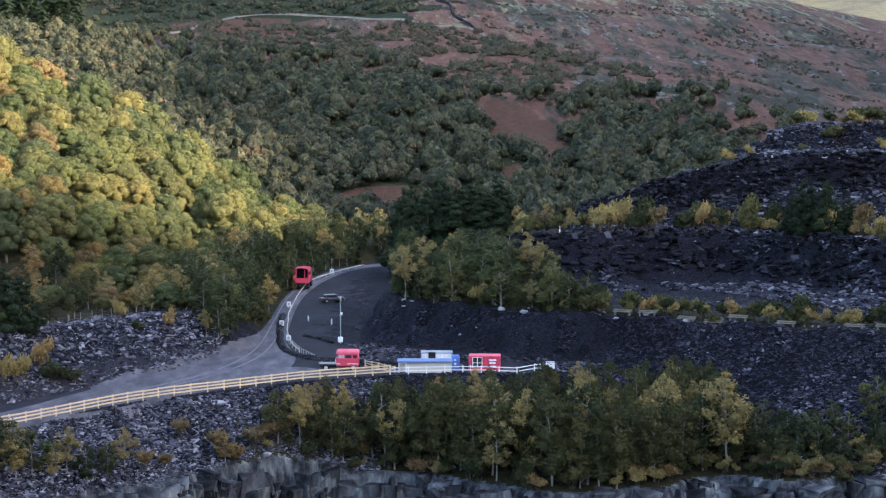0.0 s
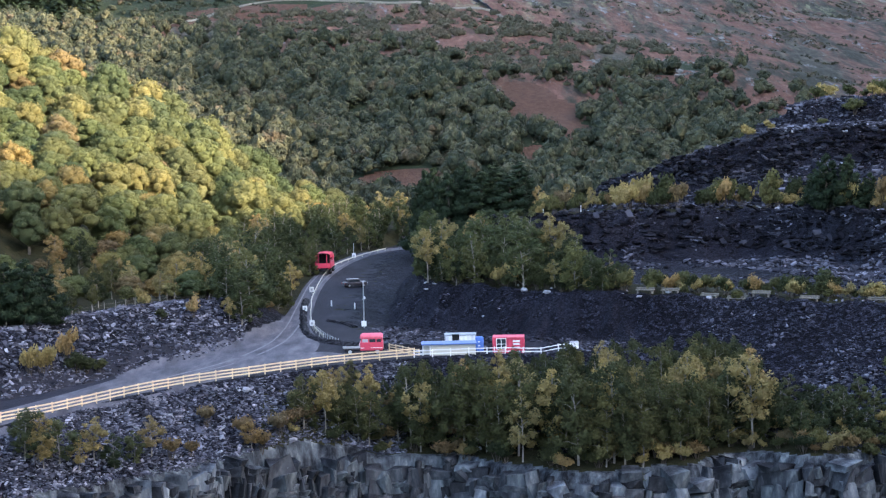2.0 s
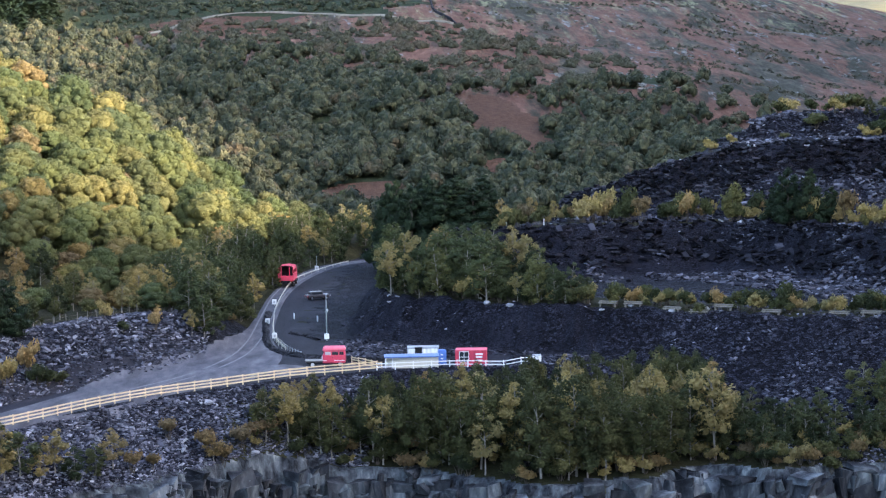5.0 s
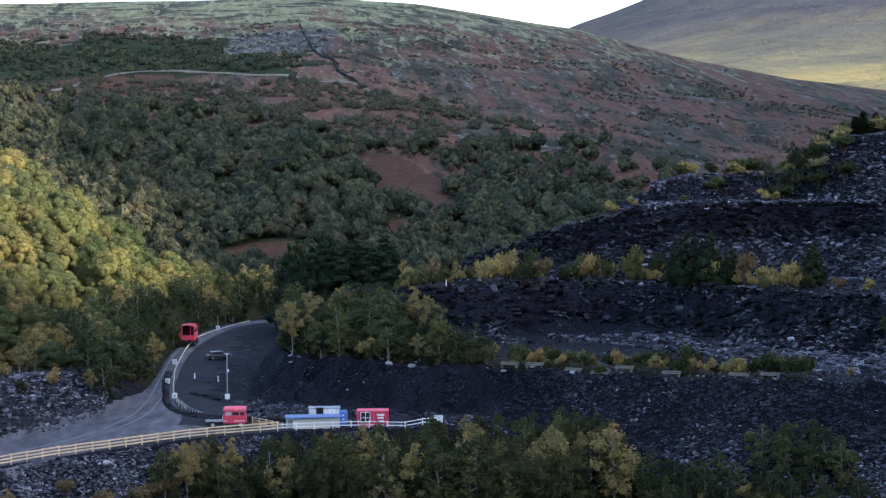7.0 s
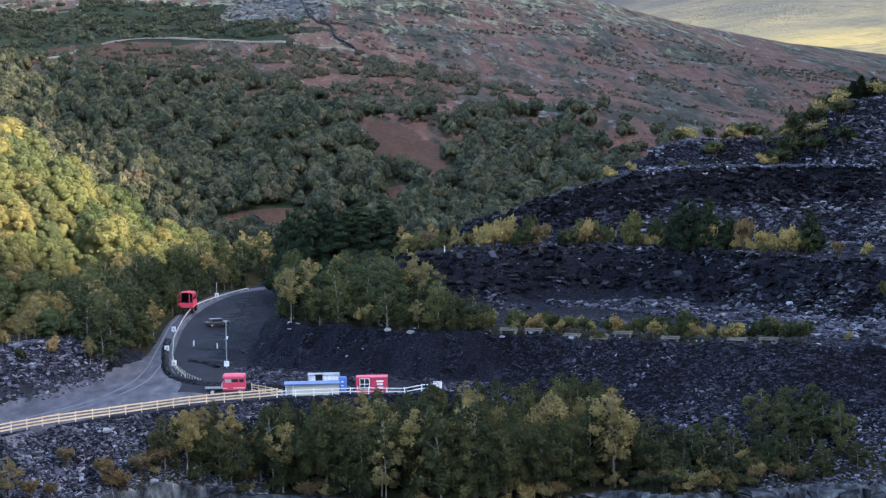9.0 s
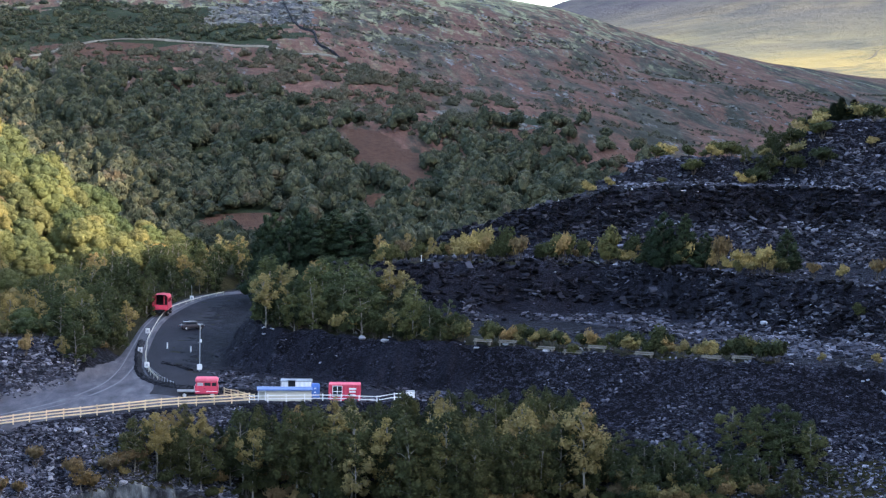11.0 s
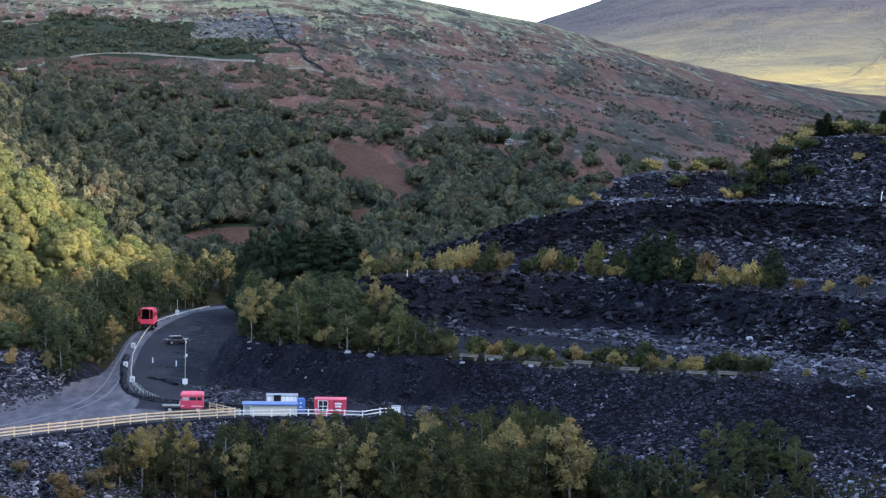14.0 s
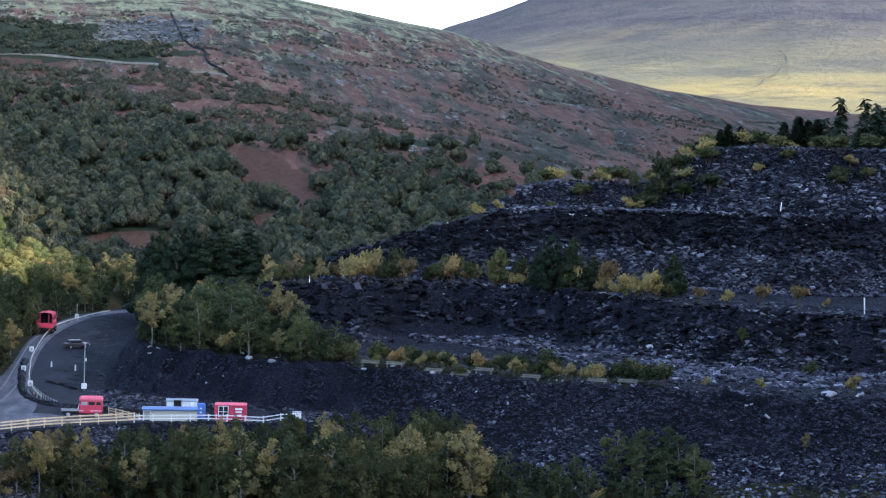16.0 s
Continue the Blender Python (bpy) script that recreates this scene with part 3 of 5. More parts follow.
def tube(verts, faces, path, radii, sides=6):
    """Adds a tapered limb along path to verts and faces."""
    base = len(verts)
    for i, (p, r) in enumerate(zip(path, radii)):
        d = Vector(path[min(i + 1, len(path) - 1)]) - Vector(path[max(i - 1, 0)])
        q = d.to_track_quat("Z", "Y")
        for k in range(sides):
            a = 6.2832 * k / sides
            verts.append(tuple(Vector(p) + q @ Vector((r * math.cos(a), r * math.sin(a), 0))))
    for i in range(len(path) - 1):
        for k in range(sides):
            k2 = (k + 1) % sides
            faces.append((base + i * sides + k, base + i * sides + k2, base + (i + 1) * sides + k2, base + (i + 1) * sides + k))


def leaf_cloud(rng, lobes, count, size, flat=0.38, fill=0.25):
    """Leaf sprays on the outside of several lobes (centre, radii): small three-cornered flecks, many of them, with gaps."""
    centre, radii = np.array([l[0] for l in lobes]), np.array([l[1] for l in lobes])
    weight = radii[:, 0] * radii[:, 2]
    k = rng.choice(len(lobes), count, p=weight / weight.sum())

    def unit(a):
        return a / np.linalg.norm(a, axis=1)[:, None]

    n = unit(rng.normal(size=(count, 3)))
    n[:, 2] = np.where(n[:, 2] < -0.35, -0.6 * n[:, 2], n[:, 2])
    depth = (1 - fill * rng.random(count) ** 2) * rng.uniform(0.9, 1.12, count)
    p = centre[k] + n * radii[k] * depth[:, None]
    nn = unit(n + rng.normal(size=(count, 3)) * flat)
    u = unit(np.cross(nn, rng.normal(size=(count, 3))))
    v = np.cross(nn, u)
    s = (size * rng.uniform(0.55, 1.35, count))[:, None]
    a = p - u * s * 0.5 - v * s * rng.uniform(0.1, 0.4, (count, 1))
    b = p + u * s * 0.5 - v * s * rng.uniform(0.1, 0.4, (count, 1))
    c = p + v * s * rng.uniform(0.4, 0.75, (count, 1)) + u * s * rng.uniform(-0.3, 0.3, (count, 1))
    verts = np.stack([a, b, c], axis=1).reshape(-1, 3)
    return list(map(tuple, verts.tolist())), [(i, i + 1, i + 2) for i in range(0, 3 * count, 3)]


def core_of(rng, lobes, shrink=0.8):
    """The dense inside of a crown: uneven lumps within the leaves."""
    verts, faces = [], []
    bm = bmesh.new()
    bmesh.ops.create_icosphere(bm, subdivisions=1, radius=1)
    bv = [v.co.copy() for v in bm.verts]
    bf = [[v.index for v in f.verts] for f in bm.faces]
    bm.free()
    for c, rad in lobes:
        i = len(verts)
        verts += [tuple(np.array(c) + np.array(v) * np.array(rad) * shrink * rng.uniform(0.75, 1.1)) for v in bv]
        faces += [tuple(i + a for a in f) for f in bf]
    return verts, faces


def graft(verts, faces, limb, stem):
    """Joins the foot of a limb (index of its first point) to the nearest of the first stem points of the stem."""
    p = Vector(verts[limb])
    k = min(range(stem), key=lambda i: (Vector(verts[i]) - p).length_squared)
    faces.append((limb, limb + 1, k))


def oak_meshes(seed, wide, tall, count, size):
    """A domed crown of many leafy clumps on spreading limbs."""
    rng = np.random.RandomState(seed)
    vs, fs = [], []
    tube(vs, fs, [(0, 0, -0.5), (0.1, 0, tall * 0.2), (0.2, 0.1, tall * 0.5)], [0.4, 0.3, 0.18])
    n0, n = len(vs), 24
    lobes = []
    for k in range(n):
        a, q = 2.4 * k + rng.uniform(-0.3, 0.3), math.sqrt((k + 0.5) / n)
        up = math.sqrt(max(0.0, 1 - q * q))
        rad = wide * rng.uniform(0.11, 0.2)
        stretch = rng.uniform(0.82, 1.1)
        lobes.append((((wide * 0.5 - rad) * q * stretch * math.cos(a), (wide * 0.5 - rad) * q * stretch * math.sin(a), tall * (0.26 + 0.62 * up) * rng.uniform(0.92, 1.07)), (rad, rad, rad * 0.82)))
        tip = lobes[-1][0]
        if k % 4 == 0:
            i = len(vs)
            tube(vs, fs, [(0.1, 0, tall * 0.25), (tip[0] * 0.5, tip[1] * 0.5, tall * 0.42), tip], [0.16, 0.1, 0.04], 4)
            graft(vs, fs, i, n0)
    trunk = mesh_of("oak_trunk", vs, fs, [BARK])
    v1, f1 = leaf_cloud(rng, lobes, count, size, 0.55, 0.2)
    v2, f2 = core_of(rng, [((0, 0, tall * 0.44), (wide * 0.34, wide * 0.34, tall * 0.32))] + lobes, 0.93)
    i = len(v1)
    return trunk, v1 + v2, f1 + [tuple(i + a for a in f) for f in f2]


def birch_meshes(seed, tall, wide, count, size, bare=0.35):
    """A slim tree: leaning pale stem, short rising limbs, narrow drooping crown with gaps."""
    rng = np.random.RandomState(seed)
    vs, fs = [], []
    lean = rng.uniform(-0.06, 0.06, 2) * tall
    stem = [(lean[0] * s * s + 0.12 * math.sin(5 * s), lean[1] * s * s, -0.4 + (tall + 0.2) * s) for s in np.linspace(0, 1, 7)]
    tube(vs, fs, stem, list(np.linspace(0.12, 0.02, 7)), 5)
    n0 = len(vs)
    lobes = []
    n = 18
    for k in range(n):
        s = bare + (1 - bare) * (k + 0.5) / n
        a = 2.4 * k + rng.uniform(-0.5, 0.5)
        swell = math.sin(math.pi * min(1, (s - bare) / (1 - bare) * 0.75 + 0.22)) ** 0.8
        rr = wide * 0.5 * swell * rng.uniform(0.2, 0.85)
        z = tall * s
        base = np.array([lean[0] * s * s, lean[1] * s * s, z])
        tip = base + np.array([rr * math.cos(a), rr * math.sin(a), rng.uniform(-0.1, 0.5)])
        rad = wide * rng.uniform(0.08, 0.18) * (0.55 + 0.6 * swell)
        lobes.append((tuple(tip), (rad, rad, rad * rng.uniform(1.2, 1.9))))
        i = len(vs)
        tube(vs, fs, [tuple(base - np.array([0, 0, 0.5])), tuple((base + tip) / 2), tuple(tip)], [0.045, 0.03, 0.012], 4)
        graft(vs, fs, i, n0)
    trunk = mesh_of("birch_trunk", vs, fs, [BIRCH_BARK])
    v1, f1 = leaf_cloud(rng, lobes, count, size, 0.75, 0.6)
    v2, f2 = core_of(rng, lobes[:14], 0.55)
    i = len(v1)
    return trunk, v1 + v2, f1 + [tuple(i + a for a in f) for f in f2]


def conifer_meshes(seed, tall, wide, count, size):
    rng = np.random.RandomState(seed)
    vs, fs = [], []
    tube(vs, fs, [(0, 0, -0.4), (0, 0, tall * 0.5), (0, 0, tall)], [0.2, 0.12, 0.02])
    v, f = [], []
    for k in range(count):
        s = rng.random() ** 0.75
        z = tall * (1 - s * 0.92)
        whorl = 0.72 + 0.28 * math.cos(z * 5.5)
        a = rng.uniform(0, 6.283)
        lim = wide * 0.5 * s ** 0.85 * whorl * (1 + 0.22 * math.sin(3 * a + seed))
        q = lim * rng.uniform(0.35, 1.0)
        p = np.array([q * math.cos(a), q * math.sin(a), z - 0.22 * q + rng.uniform(-0.15, 0.15)])
        out = np.array([math.cos(a), math.sin(a), -0.35 + rng.uniform(-0.3, 0.3)])
        side = np.array([-math.sin(a), math.cos(a), rng.uniform(-0.4, 0.4)])
        L, w = size * rng.uniform(0.7, 1.4), size * rng.uniform(0.2, 0.4)
        i = len(v)
        v += [tuple(p - side * w), tuple(p + out * L * 0.4 - side * w * 0.8 + np.array([0, 0, 0.06])), tuple(p + out * L), tuple(p + side * w)]
        f.append((i, i + 1, i + 2, i + 3))
    return mesh_of("conifer_trunk", vs, fs, [BARK]), v, f


def pine_meshes(seed, wide, tall, count, size):
    """A dark tree of flat boughs in layers, broad below and pointed above, with an uneven outline."""
    rng = np.random.RandomState(seed)
    vs, fs, lobes = [], [], []
    tube(vs, fs, [(0, 0, -0.5), (0.05, 0, tall * 0.5), (0, 0.05, tall * 0.97)], [0.28, 0.16, 0.03])
    n0 = len(vs)
    for k in range(30):
        s = (k + 0.5) / 30
        z = tall * (0.10 + 0.86 * s)
        out = wide * 0.46 * (1 - s) ** 0.62 * rng.uniform(0.45, 1.15)
        a = 2.4 * k + rng.uniform(-0.4, 0.4)
        rad = wide * (0.09 + 0.14 * (1 - s)) * rng.uniform(0.8, 1.25)
        tip = (out * math.cos(a), out * math.sin(a), z - 0.12 * out)
        lobes.append((tip, (rad, rad, rad * 0.75)))
        if k % 3 == 0:
            i = len(vs)
            tube(vs, fs, [(0, 0, z + 0.1), tip], [0.06, 0.02], 4)
            graft(vs, fs, i, n0)
    v1, f1 = leaf_cloud(rng, lobes, count, size, 0.7, 0.35)
    v2, f2 = core_of(rng, lobes, 0.8)
    i = len(v1)
    return mesh_of("pine_trunk", vs, fs, [BARK]), v1 + v2, f1 + [tuple(i + a for a in f) for f in f2]


def shrub_meshes(seed, wide, tall, count, size):
    rng = np.random.RandomState(seed)
    vs, fs, lobes = [], [], []
    for k in range(7):
        a = 2.4 * k
        rr = wide * 0.32 * math.sqrt(k / 7)
        tip = (rr * math.cos(a), rr * math.sin(a), tall * rng.uniform(0.4, 0.78))
        rad = wide * rng.uniform(0.16, 0.28)
        lobes.append((tip, (rad, rad, min(rad * 1.1, tall * 0.4))))
        i = len(vs)
        tube(vs, fs, [(rr * 0.2 * math.cos(a), rr * 0.2 * math.sin(a), -0.2), tip], [0.05, 0.015], 4)
        if i:
            graft(vs, fs, i, 4)
    v1, f1 = leaf_cloud(rng, lobes, count, size, 0.9, 0.6)
    v2, f2 = core_of(rng, lobes, 0.6)
    i = len(v1)
    return mesh_of("shrub_stems", vs, fs, [BARK]), v1 + v2, f1 + [tuple(i + a for a in f) for f in f2]


def plant(name, meshes, leaves, label, category, group, stem="trunk"):
    """One plant with its stem and crown; the first of its kind, of which the others are copies."""
    ob = tagged(new(name), label, category, group)
    part(stem, meshes[0], ob)
    part("crown", mesh_of(name + "_crown", meshes[1], meshes[2], [leaves], smooth=True), ob)
    return ob


class Kind:
    """A kind of plant: some built forms, copied about. The first call for each form uses the form itself."""

    def __init__(self, forms):
        self.forms, self.used = forms, set()

    def put(self, x, y, scale, spin, pick, z=None):
        ob = self.forms[pick % len(self.forms)]
        m = pose(x, y, height(x, y) if z is None else z, 0, 0, spin) @ Matrix.Diagonal((*scale, 1))
        if ob.name in self.used:
            made = copy_thing(ob, m)
            made.matrix_basis = m
            return made
        self.used.add(ob.name)
        ob.matrix_basis = m
        return ob


OAK = Kind([plant("oak_tree", oak_meshes(s, 10.0, 8.8, 2700, 0.38), OAK_LEAF, "broad oak with dense green crown turning yellow, on a slope", "tree", "oaks of the wooded spur") for s in (1, 2, 3, 4)])
OAK_TURNED = Kind([plant("oak_tree", oak_meshes(s, 9.0, 7.8, 2300, 0.37), OAK_LEAF_AUTUMN, "oak with a rusty orange autumn crown in the wood", "tree", "oaks of the wooded spur") for s in (5, 6)])
BIRCH = Kind([plant("birch_tree", birch_meshes(s, 9.0, 6.0, 2400, 0.29, b), BIRCH_LEAF, "slim birch with dull green leaves and a pale stem", "tree", "birches above the quarry face") for s, b in ((11, 0.16), (12, 0.25), (13, 0.1), (14, 0.3))])
BIRCH_GOLD = Kind([plant("birch_tree", birch_meshes(s, 9.0, 5.0, 1900, 0.28, b), BIRCH_LEAF_YELLOW, "slim birch with golden yellow autumn leaves", "tree", "birches above the quarry face") for s, b in ((15, 0.3), (16, 0.4), (17, 0.25))])
YOUNG = Kind([plant("young_birch", birch_meshes(s, 9.0, 5.6, 2100, 0.32, b), YOUNG_LEAF, "young bushy birch with dark green leaves", "tree", "young birches on the waste ground") for s, b in ((41, 0.02), (42, 0.06), (43, 0.03))])
PINE = Kind([plant("pine_tree", pine_meshes(s, 7.0, 9.0, 2600, 0.36), NEEDLES, "dark broad pine with layered boughs on the tips", "tree", "pines on the tips") for s in (24, 25)])
CONIFER = Kind([plant("conifer_tree", conifer_meshes(s, 9.0, 6.0, 1500, 0.9), NEEDLES, "dark green conifer with drooping boughs", "tree", "conifers on the tips") for s in (21, 22)])
SHRUB = Kind([plant("shrub", shrub_meshes(s, 3.2, 2.4, 620, 0.29), BIRCH_LEAF, "dull green bush growing on slate waste", "shrub", "bushes on the tips", "stem") for s in (31, 32)])
LOW_BUSH = Kind([plant("low_bush", shrub_meshes(s, 3.0, 2.0, 560, 0.28), leaf, "low tangled bush on the rim of the quarry", "shrub", "low bushes on the rim", "stem") for s, leaf in ((36, BIRCH_LEAF), (37, BIRCH_LEAF), (38, RUST_LEAF))])
SHRUB_GOLD = Kind([plant("shrub", shrub_meshes(s, 2.8, 2.4, 560, 0.28), BIRCH_LEAF_YELLOW, "yellow autumn birch bush on slate waste", "shrub", "bushes on the tips", "stem") for s in (33, 34)])
SHRUB_RUST = Kind([plant("shrub", shrub_meshes(s, 3.0, 2.4, 520, 0.27), RUST_LEAF, "rust brown autumn bush with thin leaves", "shrub", "bushes on the tips", "stem") for s in (35,)])

rng = np.random.RandomState(7)


def scatter(count, box, keep, gap):
    """Places in a box of x and y that keep() accepts, no nearer together than gap."""
    xs, ys = rng.uniform(box[0], box[1], count * 30), rng.uniform(box[2], box[3], count * 30)
    ok = keep(xs, ys)
    out = []
    for x, y in zip(xs[ok].tolist(), ys[ok].tolist()):
        if all((x - a) ** 2 + (y - b) ** 2 > gap * gap for a, b in out):
            out.append((x, y))
            if len(out) >= count:
                break
    return out


def between(line, lo, hi):
    def test(x, y):
        d, _ = side_of(line, np.asarray(x), np.asarray(y))
        return (d > lo) & (d < hi)
    return test


# oaks on the spur, from the bank up to its crest
on_spur, off_bank = between(SPUR, -16, 150), between(BANK, -300, -12)
for x, y in scatter(330, (-125, -26, 300, 490), lambda x, y: on_spur(x, y) & off_bank(x, y) & (np.arctan2(x, y) > -0.27), 5.5):
    # the tallest stand along the crest of the spur, where it falls to the valley
    crest_tree = between(SPUR, -16, 30)(x, y) and y > 380
    s = rng.uniform(0.6, 1.08) * (1.32 if crest_tree else 1.0) * float(np.interp(x, (-62, -26), (1.0, 0.5)))
    tall = rng.uniform(0.9, 1.15) * (float(np.interp(x, (-95, -72), (1.0, 1.1))) if crest_tree else 1.0)
    (OAK_TURNED if rng.random() < (0.40 if y < 375 else 0.05) else OAK).put(x, y, (s, s, s * tall), rng.uniform(0, 360), rng.randint(9))
# pale yellow birches behind the thicket at the junction
for x, y, s in ((-38, 325, 0.85), (-35.5, 321, 0.7), (-40.5, 330, 0.8), (-43, 322, 0.7), (-37, 316, 0.6), (-46, 312, 0.65)):
    BIRCH_GOLD.put(x, y, (s * 1.5, s * 1.5, s), rng.uniform(0, 360), rng.randint(9))
# tall oaks where the spur runs out towards the bend
for x, y, top in ((-50.5, 428, 22), (-46.5, 421, 20.5), (-43, 431, 18.5), (-39, 424, 16), (-36, 434, 14), (-32, 437, 11.5)):
    s = min(2.1, max(0.7, (top - height(x, y)) / 10))
    OAK.put(x, y, (s * 0.92, s * 0.92, s), rng.uniform(0, 360), rng.randint(9))
# mixed edge of the wood above the bank
edge = between(BANK, -34, -3)
for k, (x, y) in enumerate(scatter(105, (-80, -33, 240, 350), lambda x, y: edge(x, y) & (np.arctan2(x, y) > -0.27), 2.5)):
    s = rng.uniform(0.35, 0.72)
    kind = (BIRCH, OAK_TURNED, BIRCH_GOLD, BIRCH, SHRUB, OAK, SHRUB_RUST)[rng.randint(7)]
    s = s * (1.6 if kind in (SHRUB, SHRUB_RUST) else 1.0) * (0.75 if kind in (OAK, OAK_TURNED) else 1.0)
    kind.put(x, y, (s * 1.3, s * 1.3, s), rng.uniform(0, 360), rng.randint(9))
# thicket where the road leaves the junction and along the outside of the bend
for x, y, s in ((-33.5, 293, 0.75), (-32.6, 297, 0.95), (-34, 301, 1.0), (-36, 297, 0.9), (-32.5, 304, 0.95), (-35, 308, 1.0), (-33, 312, 0.85), (-38, 304, 0.9), (-32.3, 318, 0.7)):
    YOUNG.put(x, y, (s * 1.35, s * 1.35, s * 0.92), rng.uniform(0, 360), rng.randint(9))
outside = between(BANK, -14, 4.6)
for x, y in scatter(70, (-46, -28, 296, 400), lambda x, y: between(BANK, -9, 5.2)(x, y) & (x < -29.5 + 0.10 * np.maximum(y - 365, 0)), 1.6):
    s = rng.uniform(0.7, 1.5)
    LOW_BUSH.put(x, y, (s, s, s), rng.uniform(0, 360), rng.randint(9))
for x, y in scatter(110, (-48, 2, 312, 462), lambda x, y: outside(x, y) & (x < -28.8 + 0.10 * np.maximum(y - 365, 0) + 0.004 * np.maximum(y - 385, 0) ** 2), 2.1):
    s = rng.uniform(0.5, 0.9)
    (BIRCH_GOLD if rng.random() < 0.12 else YOUNG).put(x, y, (s * 1.3, s * 1.3, s), rng.uniform(0, 360), rng.randint(9))
BIRCH_GOLD.put(-35.0, 290.4, (0.55, 0.55, 0.42), 20, 1)
for x, y, s in ((-53.3, 245.8, 0.42), (-51.3, 251.3, 0.55), (-52.6, 247.5, 0.38), (-54.5, 243.6, 0.45), (-39.5, 284.3, 0.42), (-45.5, 277.0, 0.4)):
    SHRUB_GOLD.put(x, y, (s * 2.2, s * 2.2, s * 3.4), rng.uniform(0, 360), rng.randint(9))
for x, y, s in ((-50.0, 250.5, 1.1), (-49.0, 251.5, 0.9), (-47.6, 253.6, 0.7), (-43.0, 277, 0.7)):
    SHRUB.put(x, y, (s, s, s), rng.uniform(0, 360), rng.randint(9))

for x, y, s in ((-57.8, 257, 1.0), (-55.6, 259, 0.85), (-60.3, 257, 0.95)):
    PINE.put(x, y, (s * 1.05, s * 1.05, s), rng.uniform(0, 360), rng.randint(9))

# birches between the quarry face and the platform
low_shelf, over_face = between(PLATFORM, 3.5, 40), between(CLIFF, -30, -1.2)
for x, y in scatter(165, (-21, 38, 236, 270), lambda x, y: low_shelf(x, y) & over_face(x, y), 1.45):
    s = max(0.28, (rng.uniform(-2.6, 1.6) + 0.03 * x - height(x, y)) / 9.2)
    (BIRCH_GOLD if rng.random() < 0.34 else BIRCH).put(x, y, (s * 1.15, s * 1.15, s), rng.uniform(0, 360), rng.randint(9))
# low growth under them and on the rim of the face
for x, y in scatter(190, (-22, 60, 230, 262), lambda x, y: between(CLIFF, -9, -0.4)(x, y), 1.0):
    s = rng.uniform(0.5, 1.15)
    (LOW_BUSH, LOW_BUSH, LOW_BUSH, SHRUB_GOLD)[rng.randint(4)].put(x, y, (s, s, s), rng.uniform(0, 360), rng.randint(9))
# dark bushes at the foot of the lowest tip
for x, y in scatter(46, (32, 66, 242, 262), lambda x, y: between(CLIFF, -15, -2)(x, y), 1.9):
    s = rng.uniform(0.34, 0.62)
    YOUNG.put(x, y, (s * 1.6, s * 1.6, s), rng.uniform(0, 360), rng.randint(9))
for x, y, s in ((57.7, 249.9, 0.4), (80.1, 249.4, 0.28), (33, 262, 0.3)):
    BIRCH_GOLD.put(x, y, (s, s, s), rng.uniform(0, 360), rng.randint(9))
# small trees on the rubble below the fence
for x, y, s in ((-47.5, 215.3, 0.5), (-45.5, 216.5, 0.55), (-42.3, 220.5, 0.52), (-40.2, 221.0, 0.42), (-37.0, 227.5, 0.48), (-26.5, 239.0, 0.4), (-48.5, 213, 0.6), (-46.6, 213.6, 0.5), (-43.5, 217.5, 0.4), (-38.5, 224.5, 0.4)):
    (YOUNG if rng.random() < 0.65 else BIRCH_GOLD).put(x, y, (s * 1.6, s * 1.6, s), rng.uniform(0, 360), rng.randint(9))
for x, y, s in ((-32.0, 238.9, 1.0), (-27.5, 240.0, 1.2), (-25.5, 240.0, 1.0), (-22.2, 245.5, 1.1), (-23.6, 243.5, 1.2), (-35, 229, 1.0), (-33, 232, 0.8), (-20.5, 247.0, 1.2)):
    (SHRUB_RUST if rng.random() < 0.6 else SHRUB).put(x, y, (s, s, s * 1.1), rng.uniform(0, 360), rng.randint(9))

# young trees on the lowest tip, beside the bend
for x, y in scatter(120, (-8, 29, 286, 352), lambda x, y: between(TIER_1, -42, -1.0)(x, y) & (x < 27 - 0.25 * (y - 286)), 1.9):
    s = (0.3 + 0.75 * rng.random() ** 1.5) * (1.0 if x < 18 else 0.75)
    (BIRCH_GOLD, BIRCH, YOUNG, YOUNG, YOUNG, YOUNG, YOUNG, YOUNG, YOUNG)[rng.randint(9)].put(x, y, (s * 1.35, s * 1.35, s), rng.uniform(0, 360), rng.randint(9))
for x, y in ((-7.5, 399), (-6, 392), (-3, 388), (0.5, 391), (3.5, 386), (6.5, 388), (9, 384), (-1, 398), (6, 396), (11, 388)):
    s = (rng.uniform(19.0, 23.0) - height(x, y)) / 8.8
    PINE.put(x, y, (1.35, 1.35, s), rng.uniform(0, 360), rng.randint(9))

for x, y in scatter(60, (-8, 30, 284, 318), lambda x, y: between(TIER_1, -12, -1.2)(x, y), 1.3):
    s = rng.uniform(0.6, 1.3)
    (SHRUB, SHRUB, SHRUB, SHRUB_GOLD)[rng.randint(4)].put(x, y, (s, s, s * 1.2), rng.uniform(0, 360), rng.randint(9))
# yellow birch scrub on the benches of the tips
for x, y, s in ((37.4, 281, 0.75), (41.3, 280, 1.1), (46.8, 276, 0.7), (50.6, 275, 1.35), (52.7, 271, 0.8), (55, 271, 0.9), (56.7, 270.6, 0.8), (59.7, 270, 1.0), (61.5, 270.5, 1.1), (63.1, 270, 0.8), (77.8, 263, 0.6), (89.9, 260, 0.9),
                (33.8, 288, 0.8), (31, 286, 0.7), (44, 279, 0.9), (71, 266, 0.5), (85.3, 298, 0.8)):
    (SHRUB if rng.random() < 0.25 else SHRUB_GOLD).put(x, y, (s, s, s * 1.25), rng.uniform(0, 360), rng.randint(9))
